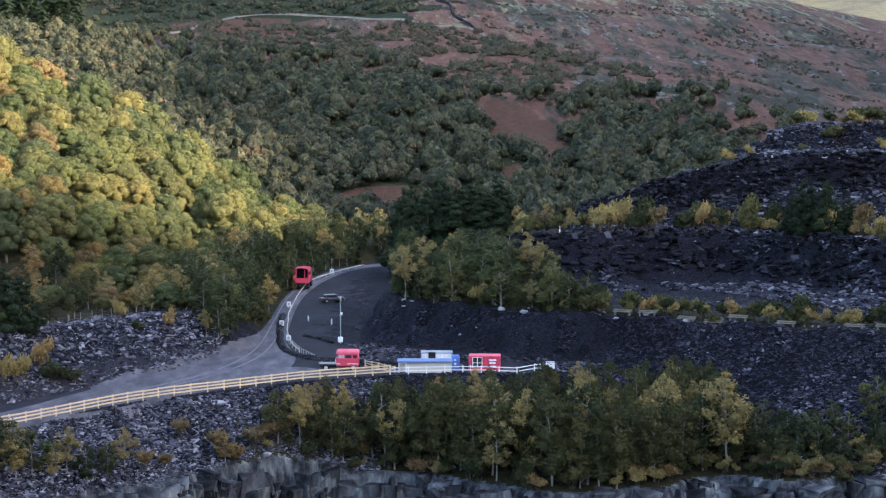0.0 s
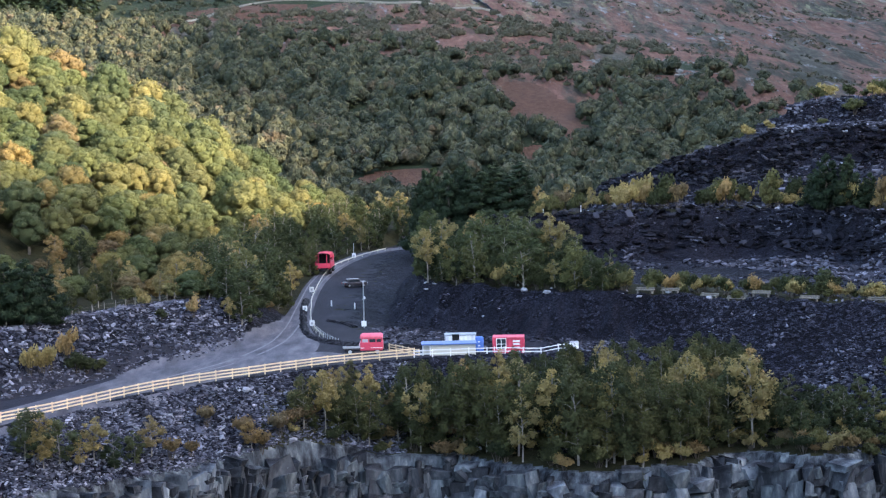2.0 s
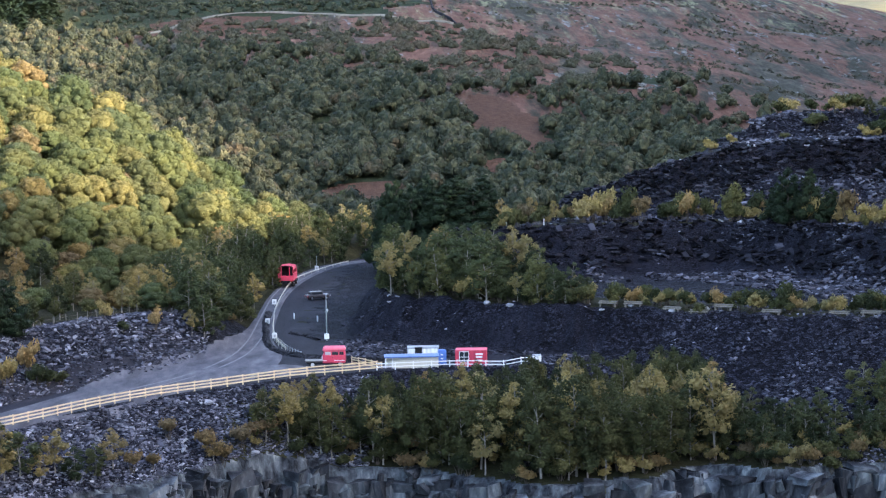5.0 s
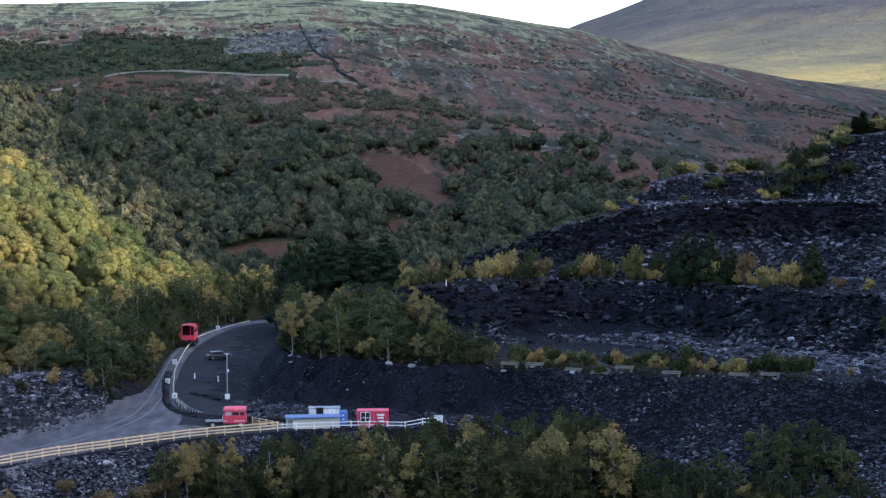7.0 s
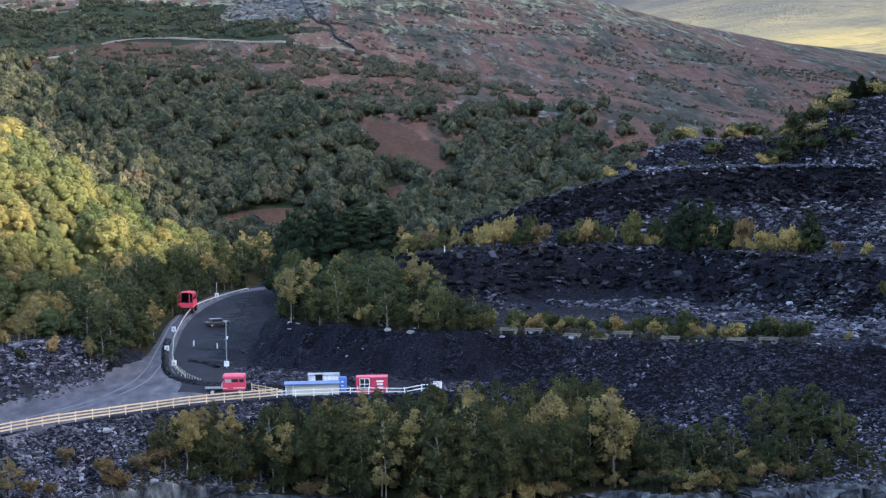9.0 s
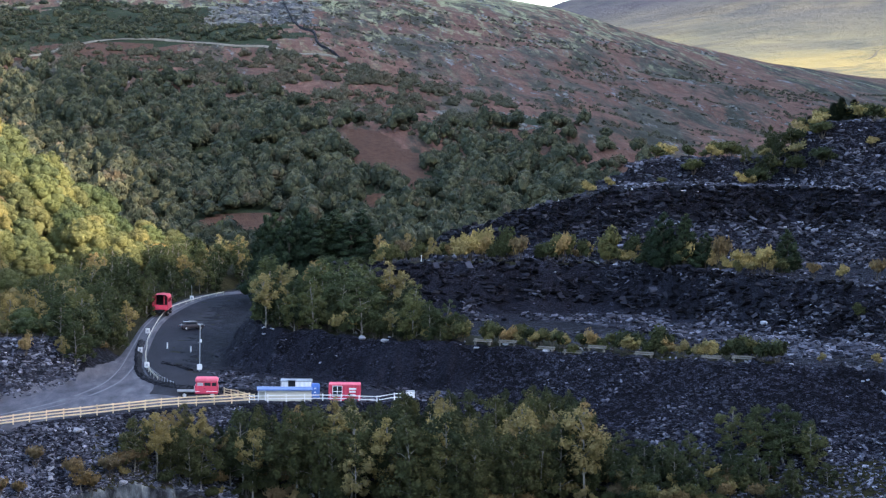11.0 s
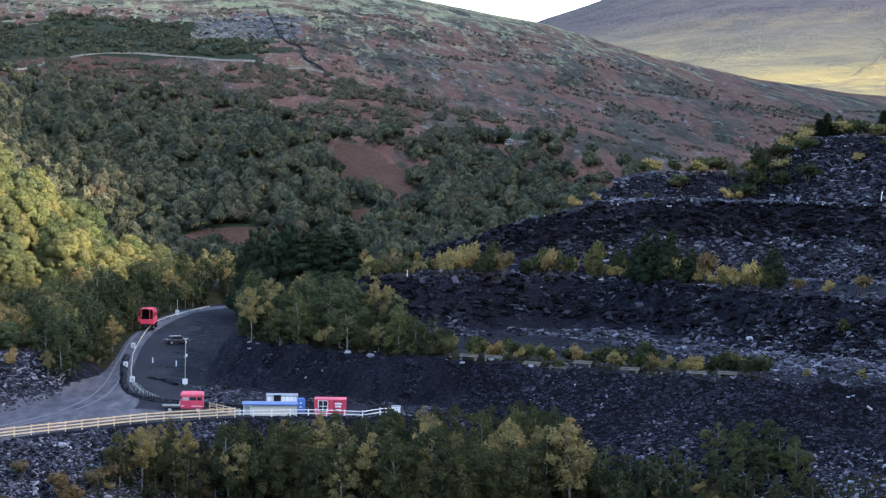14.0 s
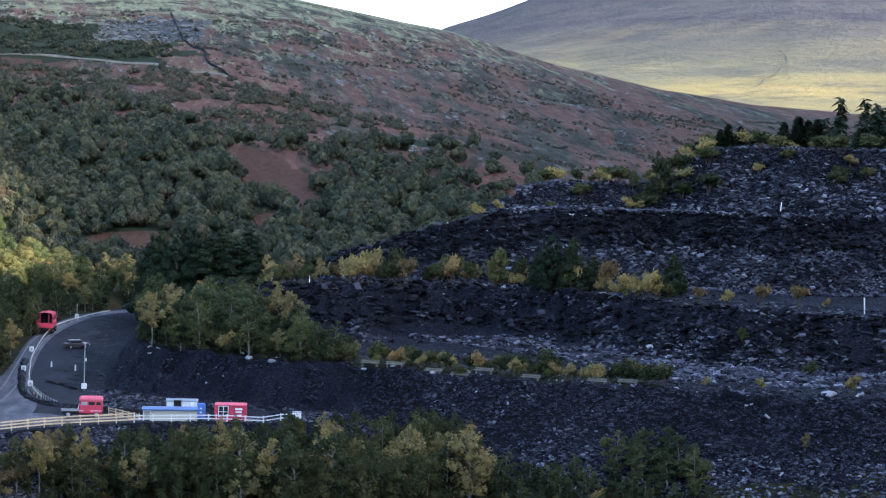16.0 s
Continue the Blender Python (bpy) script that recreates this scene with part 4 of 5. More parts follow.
for x, y, s in ((45.5, 277.5, 1.25), (47.5, 278, 1.2), (91.2, 283, 0.9)):
    SHRUB.put(x, y, (s, s, s), rng.uniform(0, 360), rng.randint(9))
for x, y in scatter(30, (28, 66, 264, 292), lambda x, y: between(TIER_1, -8, -2)(x, y), 1.4):
    s = rng.uniform(0.45, 1.15)
    (SHRUB_GOLD, SHRUB, SHRUB)[rng.randint(3)].put(x, y, (s, s, s * 1.1), rng.uniform(0, 360), rng.randint(9))
for x, y in scatter(84, (10, 84, 330, 372), lambda x, y: between(TIER_2, -13, -2)(x, y), 1.2):
    s = rng.uniform(0.5, 1.3) ** 1.3 + 0.2
    (SHRUB_GOLD, SHRUB, SHRUB, SHRUB_GOLD, SHRUB_RUST)[rng.randint(5)].put(x, y, (s, s, s * rng.uniform(1.0, 1.7)), rng.uniform(0, 360), rng.randint(9))
for x, y, s in ((14.6, 380, 0.6), (19.9, 378, 0.6), (31.3, 366, 0.55), (33.4, 366, 0.5), (29.6, 367, 0.48), (51.8, 358, 0.4), (24, 372, 0.5)):
    BIRCH_GOLD.put(x, y, (s, s, s), rng.uniform(0, 360), rng.randint(9))
for x, y, s, w in ((63.4, 346, 1.15, 0.95), (66.8, 344, 1.1, 0.85), (70.1, 342, 0.75, 0.7), (62, 349, 0.8, 0.75), (83.9, 339, 0.85, 0.75)):
    PINE.put(x, y, (w * 1.0, w * 1.0, s), rng.uniform(0, 360), rng.randint(9))
for x, y, s in ((83.8, 320, 1.0), (88.3, 319, 0.9), (93.7, 318, 1.3), (99.7, 316, 1.3), (72.7, 336, 1.0), (75, 336, 0.9), (104, 315, 0.6)):
    (SHRUB_GOLD if rng.random() < 0.6 else SHRUB_RUST).put(x, y, (s, s, s * 1.2), rng.uniform(0, 360), rng.randint(9))
# on the two upper tips
for x, y, s in ((96, 416, 0.5), (98.5, 415, 0.62), (101, 417, 0.7), (103.5, 418, 0.6), (94, 419, 0.45), (100, 421, 0.66)):
    BIRCH.put(x, y, (s * 1.2, s * 1.2, s), rng.uniform(0, 360), rng.randint(9))
for x, y, s in ((57, 396, 1.2), (62, 402, 1.0), (91.2, 410, 1.2), (93.5, 410, 1.0)):
    SHRUB_GOLD.put(x, y, (s, s, s), rng.uniform(0, 360), rng.randint(9))
for x, y in scatter(44, (72, 150, 395, 440), lambda x, y: between(TIER_4, -10, 9)(x, y), 2.0):
    s = rng.uniform(0.6, 1.7)
    (SHRUB, SHRUB, SHRUB_GOLD)[rng.randint(3)].put(x, y, (s * 1.3, s * 1.3, s), rng.uniform(0, 360), rng.randint(9))
for x, y, s in ((113.5, 421, 0.33), (115.5, 422, 0.4), (118, 421, 0.36), (121, 423, 0.3), (127.5, 420, 0.45), (131, 421, 0.55), (133.5, 422, 0.5), (136, 423, 0.52), (146, 424, 0.4), (109, 424, 0.3), (150, 425, 0.4)):
    CONIFER.put(x, y, (s * 1.9, s * 1.9, s * 1.5), rng.uniform(0, 360), rng.randint(9))
for x, y in scatter(24, (60, 118, 428, 470), lambda x, y: x > 0, 3.5):
    s = rng.uniform(0.8, 1.4)
    SHRUB.put(x, y, (s * 1.3, s * 1.3, s * 1.2), rng.uniform(0, 360), rng.randint(9))


def joined(name, templates, places, mats, label, category):
    """Many small forms as one mesh: each template is (verts, faces), each place (x, y, z, scale xyz, spin)."""
    vs, fs, base = [], [], 0
    for k, (x, y, z, sx, sy, sz, spin) in enumerate(places):
        tv, tf = templates[k % len(templates)][:2]
        c, s = math.cos(spin), math.sin(spin)
        q = tv * np.array([sx, sy, sz])
        vs.append(np.column_stack([q[:, 0] * c - q[:, 1] * s + x, q[:, 0] * s + q[:, 1] * c + y, q[:, 2] + z]))
        fs += [[base + i for i in f] for f in tf]
        base += len(tv)
    ob = new(name, mesh_of(name, np.vstack(vs).tolist(), fs, mats))
    return tagged(ob, label, category, kind="stuff")


# a round dark bush in the bracken below the wood
OAK.put(-22.5, 545, (0.62, 0.62, 0.6), 40, 2)


# the wood on the hill across the valley
def small_oak(seed, leaves, size):
    """A domed crown of a few leafy lumps."""
    g = np.random.RandomState(seed)
    lobes = [((0, 0, 3.9), (2.2, 2.2, 2.0))]
    for k in range(6):
        a, q = 1.05 * k + g.uniform(-0.3, 0.3), g.uniform(1.5, 2.3)
        rad = g.uniform(1.3, 1.9)
        lobes.append(((q * math.cos(a), q * math.sin(a), 2.4 + g.uniform(-0.7, 1.2)), (rad, rad, rad * 0.95)))
    v1, f1 = leaf_cloud(g, lobes, leaves, size, 0.4, 0.2)
    v2, f2 = core_of(g, lobes, 0.92)
    n = len(v1)
    return np.array(v1 + v2), f1 + [tuple(n + a for a in f) for f in f2]


def far_places(count, az0, az1, r0, r1, keep, smin, smax):
    az, r = rng.uniform(az0, az1, count * 4), np.sqrt(rng.uniform(r0 * r0, r1 * r1, count * 4))
    x, y = r * np.sin(np.radians(az)), r * np.cos(np.radians(az))
    ok = keep(x, y, az, r)
    x, y = x[ok][:count], y[ok][:count]
    z, s = heights(x, y), rng.uniform(smin, smax, len(x))
    return list(zip(x, y, z - 0.3, s, s, s * rng.uniform(0.85, 1.5, len(x)), rng.uniform(0, 6.28, len(x))))


def in_wood(x, y, az, r):
    top = np.interp(az, (-14, -10.5, -7.8, -5.7, -3.5, -1.4, 1, 2.7, 4.3, 6.8, 9.2, 12, 20), (930, 865, 830, 800, 790, 770, 700, 670, 700, 720, 710, 640, 600))
    thin = 25 * wave(x, y, 60, 61) + 12 * wave(x, y, 20, 62)
    ok = r < top + thin + 25
    for cx, cy, ax, ay in CLEARINGS:
        ok &= ((x - cx) / (ax + 2)) ** 2 + ((y - cy) / (ay + 2)) ** 2 > 1
    # sparser towards the open hill
    return ok & (rng.random(x.shape) < np.clip((top - r) / 110 + 0.32, 0.12, 1))


joined("far_wood", [small_oak(s, 260, 0.72) for s in (71, 72, 73, 74, 75, 76, 77)], far_places(2900, -14.5, 14, 505, 960, in_wood, 0.5, 1.25), [FAR_LEAF],
       "dense green and brown oak wood across the hillside", "woodland")


def off_clearings(x, y):
    return np.all([((x - cx) / ax) ** 2 + ((y - cy) / ay) ** 2 > 1.5 for cx, cy, ax, ay in CLEARINGS], axis=0)


def small_tuft(seed):
    g = np.random.RandomState(seed)
    v, f = leaf_cloud(g, [((0, 0, 0.5), (1.2, 1.2, 0.8)), ((0.9, 0.3, 0.35), (0.8, 0.8, 0.6))], 12, 1.0, 0.7, 0.3)
    return np.array(v), f


joined("hill_scrub", [small_tuft(s) for s in (81, 82, 83)], far_places(7500, -14.5, 20, 560, 1150, lambda x, y, az, r: (wave(x, y, 70, 64) + 0.8 * wave(x, y, 22, 65) > 0.2) & off_clearings(x, y), 0.3, 1.0), [TUFT_LEAF],
       "low dark heather and gorse scattered over the moorland hill", "scrub")


def small_bush(seed):
    g = np.random.RandomState(seed)
    lobes = [((0, 0, 0.9), (1.5, 1.4, 1.1)), ((1.2, 0.5, 0.6), (1.0, 1.1, 0.8)), ((-0.9, -0.8, 0.6), (1.1, 0.9, 0.8))]
    v1, f1 = leaf_cloud(g, lobes, 70, 0.6, 0.7, 0.3)
    v2, f2 = core_of(g, lobes, 0.92)
    n = len(v1)
    return np.array(v1 + v2), f1 + [tuple(n + a for a in f) for f in f2]


def above_wood(x, y, az, r):
    return (wave(x, y, 40, 66) + 0.6 * wave(x, y, 14, 67) > -0.1) & (r > np.interp(az, (-8, -3, 1, 4), (850, 790, 720, 680))) & (r < np.interp(az, (-8, 0, 6), (905, 880, 800)))


joined("hill_bushes", [small_bush(s) for s in (84, 85, 86)], far_places(900, -7, 6, 680, 905, above_wood, 0.45, 1.5), [TUFT_LEAF],
       "brown heather and gorse bushes above the far wood", "scrub")


def above_track(x, y, az, r):
    return (r > np.interp(az, (-14, -9.2, -6, -3, 0), (900, 884, 920, 908, 880)) + 10) & (wave(x, y, 50, 68) + 0.7 * wave(x, y, 16, 69) > -0.25) & ((az < -3.0) | (r < 975))


joined("hill_gorse", [small_bush(s) for s in (87, 88, 89)], far_places(1100, -14.5, -0.8, 885, 1070, above_track, 0.4, 1.5), [FAR_LEAF],
       "dark green gorse and heather above the hill track", "scrub")


def small_spruce(seed):
    tv = conifer_meshes(seed, 12, 5, 130, 2.2)
    return np.array(tv[1]), tv[2]


joined("far_conifers", [small_spruce(s) for s in (91, 92)], far_places(150, -15, -10.0, 880, 1010, lambda x, y, az, r: az < -10.3 - (r - 880) / 300, 0.8, 1.2) +
       far_places(90, 18.0, 24, 900, 1000, lambda x, y, az, r: r > 0, 1.2, 1.8), [NEEDLES], "dark conifer plantation high on the hill", "woodland")

# == slate rubble ==
def slab(seed, flat=0.24):
    """One broken slab: a skewed, tapered block."""
    g = np.random.RandomState(seed)
    v = np.array([(x, y, z) for z in (-0.5, 0.5) for x, y in ((-0.5, -0.5), (0.5, -0.5), (0.5, 0.5), (-0.5, 0.5))])
    v = v * np.array([1.15, g.uniform(0.4, 0.8), flat]) + g.uniform(-0.13, 0.13, (8, 3)) * np.array([1, 1, flat])
    a, b = g.uniform(-0.6, 0.6, 2)
    rot = np.array(Euler((a, b, 0)).to_matrix())
    return v @ rot.T, [(0, 3, 2, 1), (4, 5, 6, 7), (0, 1, 5, 4), (1, 2, 6, 5), (2, 3, 7, 6), (3, 0, 4, 7)]


SLABS = [slab(100 + k) for k in range(9)]


def slope_places(count, box, keep, smin, smax, sink=0.1):
    x, y = rng.uniform(box[0], box[1], count * 8), rng.uniform(box[2], box[3], count * 8)
    ok = keep(x, y)
    x, y = x[ok][:count], y[ok][:count]
    s = smin + (smax - smin) * rng.random(len(x)) ** 2.6
    return list(zip(x, y, heights(x, y) + s * sink, s, s, s, rng.uniform(0, 6.28, len(x))))


def dist(line, x, y):
    return side_of(line, x, y)[0]


def in_view(x, y):
    return np.abs(np.degrees(np.arctan2(x, y)) - 3) < 17.5


front = slope_places(13000, (-56, -8, 205, 268), lambda x, y: (dist(PLATFORM, x, y) > 0.4) & (dist(CLIFF, x, y) < -0.5) & in_view(x, y), 0.18, 0.65)
joined("slate_rubble", SLABS, front, [CHIP_LIGHT], "loose blue grey slate slabs tipped below the fence", "rubble")
joined("slate_rubble", SLABS, slope_places(6000, (-66, -33, 228, 312), lambda x, y: (dist(BANK, x, y) > -4) & (dist(BANK, x, y) < 9.5) & in_view(x, y), 0.2, 0.85), [CHIP_LIGHT],
       "loose slate slabs on the bank beside the road", "rubble")
joined("slate_rubble", SLABS, slope_places(7500, (-14, 104, 232, 320), lambda x, y: (dist(TIER_1, x, y) > -2) & (dist(TIER_1, x, y) < 26) & (dist(CLIFF, x, y) < 0) & (wave(x, y, 16, 71) + 0.10 * (dist(TIER_1, x, y) - 6) + 0.006 * (x - 40) > 0.0) & (dist(PLATFORM, x, y) * (x < 16) <= 0) & in_view(x, y), 0.2, 0.7, 0.2), [CHIP],
       "dark slate slabs on the face of the lowest tip", "rubble")
joined("slate_rubble", SLABS, slope_places(7500, (0, 120, 270, 372), lambda x, y: (dist(TIER_2, x, y) > -3) & (dist(TIER_2, x, y) < 26) & (dist(TIER_1, x, y) < -1) & (wave(x, y, 15, 72) + 0.02 * (x - 70) + 0.04 * (dist(TIER_2, x, y) - 6) > -0.1) & in_view(x, y), 0.25, 1.2, 0.2), [CHIP],
       "dark slate slabs on the face of the second tip", "rubble")
joined("slate_rubble", SLABS, slope_places(6500, (24, 150, 335, 404), lambda x, y: (dist(TIER_3, x, y) > 5 + 3 * wave(x, y, 12, 80)) & (dist(TIER_3, x, y) < 24) & (dist(TIER_2, x, y) < -1) & in_view(x, y), 0.3, 1.3, 0.2), [CHIP],
       "coarse dark slate slabs on the face of the third tip", "rubble")
joined("slate_rubble", SLABS, slope_places(4200, (58, 160, 384, 440), lambda x, y: (dist(TIER_4, x, y) > -6) & (dist(TIER_4, x, y) < 26) & (dist(TIER_3, x, y) < 0) & in_view(x, y), 0.3, 1.4, 0.2), [CHIP],
       "coarse dark slate slabs on the topmost tip", "rubble")
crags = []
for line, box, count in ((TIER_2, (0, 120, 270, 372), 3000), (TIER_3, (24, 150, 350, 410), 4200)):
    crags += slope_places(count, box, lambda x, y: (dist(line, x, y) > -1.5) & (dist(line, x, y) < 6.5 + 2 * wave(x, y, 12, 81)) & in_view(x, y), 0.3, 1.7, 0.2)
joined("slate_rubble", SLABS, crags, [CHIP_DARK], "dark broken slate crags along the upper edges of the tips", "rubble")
crest = []
for line, box in ((TIER_1, (-8, 104, 240, 316)), (TIER_2, (4, 110, 285, 372)), (TIER_3, (28, 150, 368, 410))):
    crest += slope_places(75, box, lambda x, y: (dist(line, x, y) > -4) & (dist(line, x, y) < 3) & (wave(x, y, 12, 79) > -0.1) & in_view(x, y), 0.3, 1.0, 0.25)
joined("slate_rubble", SLABS, crest, [PALE_CHIP], "pale slate slabs strewn along the edges of the tips", "rubble")
crag = slope_places(150, (46, 98, 705, 765), lambda x, y: wave(x, y, 20, 75) > 0.2, 0.6, 3.0, 0.0) + slope_places(380, (-52, 2, 985, 1092), lambda x, y: wave(x, y, 25, 76) > -0.2, 0.8, 4.5, 0.1)
crag += slope_places(420, (60, 260, 760, 1250), lambda x, y: (wave(x + 0.2 * y, 0.25 * y, 26, 83) > 0.45) & in_view(x, y), 0.6, 3.2, 0.05)
joined("hill_rocks", SLABS, crag, [HILL_ROCK], "grey crags and boulders on the open hillside", "rocks")
light = slope_places(2600, (62, 96, 268, 312), lambda x, y: (dist(TIER_2, x, y) > 3) & (dist(TIER_2, x, y) < 34) & (dist(TIER_1, x, y) < -1) & (wave(x, y, 18, 77) > -0.25) & in_view(x, y), 0.2, 0.9, 0.15)
light += slope_places(3400, (58, 160, 384, 440), lambda x, y: (dist(TIER_4, x, y) > -6) & (dist(TIER_4, x, y) < 26) & (dist(TIER_3, x, y) < 0) & in_view(x, y), 0.3, 1.1, 0.2)
light += slope_places(3000, (44, 104, 234, 272), lambda x, y: (dist(TIER_1, x, y) > 8) & (dist(TIER_1, x, y) < 28) & (dist(CLIFF, x, y) < 0) & in_view(x, y), 0.2, 0.75, 0.15)
light += slope_places(1500, (60, 140, 345, 384), lambda x, y: (dist(TIER_3, x, y) > 6) & (dist(TIER_3, x, y) < 20) & (dist(TIER_2, x, y) < -1) & (wave(x, y, 18, 78) > 0.1) & in_view(x, y), 0.3, 1.1, 0.2)
joined("slate_rubble", SLABS, light, [CHIP_LIGHT], "pale blue grey slate fans over the dark tips, skylit slabs on the topmost", "rubble")
flat = slope_places(1500, (40, 110, 255, 320), lambda x, y: (dist(TIER_1, x, y) > -30) & (dist(TIER_1, x, y) < 0) & (dist(TIER_2, x, y) > 4) & in_view(x, y), 0.2, 0.8)
flat += slope_places(1500, (60, 125, 290, 372), lambda x, y: (dist(TIER_2, x, y) > -24) & (dist(TIER_2, x, y) < 0) & (dist(TIER_3, x, y) > 10) & in_view(x, y), 0.2, 0.8)
joined("slate_rubble", SLABS, flat, [CHIP], "scattered slate slabs on the benches of the tips", "rubble")
# the larger slabs nearest to the pit, piece by piece
slab_meshes = [mesh_of("slab", v.tolist(), f, [CHIP_LIGHT]) for v, f in SLABS] + [mesh_of("slab", v.tolist(), f, [PALE_CHIP]) for v, f in SLABS[:2]]
for k, (x, y, z, s, _, _, spin) in enumerate(slope_places(280, (-56, -10, 205, 266), lambda x, y: (dist(PLATFORM, x, y) > 0.6) & (dist(CLIFF, x, y) < -0.5) & in_view(x, y), 0.4, 0.95, 0.1)):
    ob = part("slab", slab_meshes[k % len(slab_meshes)], ground)
    ob.matrix_basis = Matrix.Translation((x, y, z)) @ Euler((0, 0, spin)).to_matrix().to_4x4() @ Matrix.Diagonal((s, s, s, 1))


def boulder(x, y, s, label="pale grey slate boulder lying on dark waste"):
    g = np.random.RandomState(int(abs(x * 13 + y * 7)))
    bm = bmesh.new()
    bmesh.ops.create_icosphere(bm, subdivisions=2, radius=0.5)
    for v in bm.verts:
        n = noise.noise(v.co * 2.2 + Vector((x, y, 0)))
        v.co = Vector((v.co.x * 1.5, v.co.y, v.co.z * 0.75)) * (1 + 0.5 * n)
    me = bpy.data.meshes.new("boulder")
    bm.to_mesh(me)
    bm.free()
    me.materials.append(PALE_CHIP)
    ob = tagged(new("boulder", me), label, "boulder", "boulders on the tips")
    ob.matrix_basis = pose(x, y, height(x, y) + 0.12 * s, 0, 0, g.uniform(0, 360)) @ Matrix.Diagonal((s, s, s, 1))


for x, y, s in ((27.4, 366, 2.2), (8.8, 296.2, 1.1), (-28.2, 248.9, 0.9), (34.8, 281.0, 1.0), (86, 258.5, 1.5), (73.5, 311, 1.1), (103, 270, 1.3), (100, 262, 1.1), (12, 293, 0.8), (139, 390, 1.3), (-22, 244, 0.8), (1, 248, 0.9)):
    boulder(x, y, s)

# == quarry face ==
face = tagged(new("quarry_face"), "grey vertical quarry face of jointed slate blocks", "rock face", kind="structure")
face_line = CLIFF[(CLIFF[:, 0] > -46) & (CLIFF[:, 0] < 104)]
seg = np.hypot(*np.diff(face_line[:, :2], axis=0).T)
along = np.concatenate([[0], np.cumsum(seg)])
block_meshes = []
for k in range(10):
    g = np.random.RandomState(200 + k)
    v = np.array([(x, y, z) for z in (-0.5, 0.5) for x, y in ((-0.5, -0.5), (0.5, -0.5), (0.5, 0.5), (-0.5, 0.5))]) + g.uniform(-0.24, 0.24, (8, 3))
    block_meshes.append(mesh_of("rock_block", v.tolist(), [(0, 3, 2, 1), (4, 5, 6, 7), (0, 1, 5, 4), (1, 2, 6, 5), (2, 3, 7, 6), (3, 0, 4, 7)], [ROCK]))
s = 0.0
while s < along[-1] - 1:
    wide = rng.choice((rng.uniform(0.5, 1.1), rng.uniform(0.9, 2.6)))
    px, py, pz = (np.interp(s + wide / 2, along, face_line[:, i]) for i in range(3))
    qx, qy = np.interp(s + wide / 2 + 1, along, face_line[:, 0]), np.interp(s + wide / 2 + 1, along, face_line[:, 1])
    spin = math.degrees(math.atan2(qy - py, qx - px))
    wob = float(1.2 * wave(np.array([px]), np.array([py]), 9, 31)[0])
    nx, ny = math.sin(radians(spin)), -math.cos(radians(spin))
    top = pz + rng.uniform(-1.7, 0.1) + 1.3 * float(wave(np.array([px]), np.array([py]), 11, 33)[0]) + 0.1
    jut = rng.uniform(0.1, 1.2)
    for row in range(7):
        tall = rng.uniform(0.6, 2.3)
        jut += rng.uniform(-0.1, 0.5)
        ob = part("rock_block", block_meshes[rng.randint(10)], face)
        ob.matrix_basis = pose(px + nx * (jut - wob), py + ny * (jut - wob), top - tall / 2, rng.uniform(-7, 7), rng.uniform(-11, 11), spin + rng.uniform(-24, 24)) @ Matrix.Diagonal((wide * rng.uniform(0.9, 1.35), 2.6, tall * 1.1, 1))
        top -= tall * 0.85
    s += wide * 0.9

# == fences ==
def block(w, d, h, mat, bevel=0.03, taper=0.0):
    """A bevelled block standing on its base, w along x, d along y."""
    bm = bmesh.new()
    bmesh.ops.create_cube(bm, size=1)
    for v in bm.verts:
        k = 1 - taper * (v.co.z > 0)
        v.co = Vector((v.co.x * w * k, v.co.y * d * k, (v.co.z + 0.5) * h))
    if bevel:
        bmesh.ops.bevel(bm, geom=bm.edges[:], offset=bevel, segments=1, affect="EDGES")
    me = bpy.data.meshes.new("block")
    bm.to_mesh(me)
    bm.free()
    me.materials.append(mat)
    return me


def rod(a, b, r, mat, sides=8):
    vs, fs = [], []
    tube(vs, fs, [a, b], [r, r], sides)
    fs += [tuple(range(sides))[::-1], tuple(range(sides, 2 * sides))]
    return mesh_of("rod", vs, fs, [mat])


def rail_fence(points, gap, rails, tall, thick, mat, label, broad=0.14, wide_post=0.14, name="fence"):
    """Posts at even gaps along a line, with rails from post to post."""
    line = curve_of([(x, y, 0) for x, y in points], 10)
    run = np.concatenate([[0], np.cumsum(np.hypot(*np.diff(line[:, :2], axis=0).T))])
    n = max(2, int(round(run[-1] / gap)) + 1)
    at = [(np.interp(q, run, line[:, 0]), np.interp(q, run, line[:, 1])) for q in np.linspace(0, run[-1], n)]
    at = [(x, y, height(x, y)) for x, y in at]
    ob = tagged(new(name), label, "fence")
    ob.matrix_basis = Matrix.Translation(at[0])
    back = Matrix.Translation([-c for c in at[0]])
    pm = block(wide_post, wide_post, tall + 0.35, mat, 0.015)
    rail_mesh = block(1, thick, broad, mat, 0)
    for (x, y, z), (x2, y2, z2) in zip(at, at[1:] + [at[-1]]):
        part("post", pm, ob, at=back @ pose(x, y, z - 0.3, rng.uniform(-1, 1), rng.uniform(-1, 1), 0))
        if (x2, y2) != (x, y):
            L, yaw = math.hypot(x2 - x, y2 - y), math.degrees(math.atan2(y2 - y, x2 - x))
            for h in rails:
                rise = math.degrees(math.atan2(z2 - z, L))
                part("rail", rail_mesh, ob, at=back @ pose((x + x2) / 2 + 0.09 * math.sin(radians(yaw)), (y + y2) / 2 - 0.09 * math.cos(radians(yaw)), (z + z2) / 2 + h + rng.uniform(-0.02, 0.02), 0, -rise, yaw) @ Matrix.Diagonal((L * 0.995, 1, 1, 1)))
    return ob


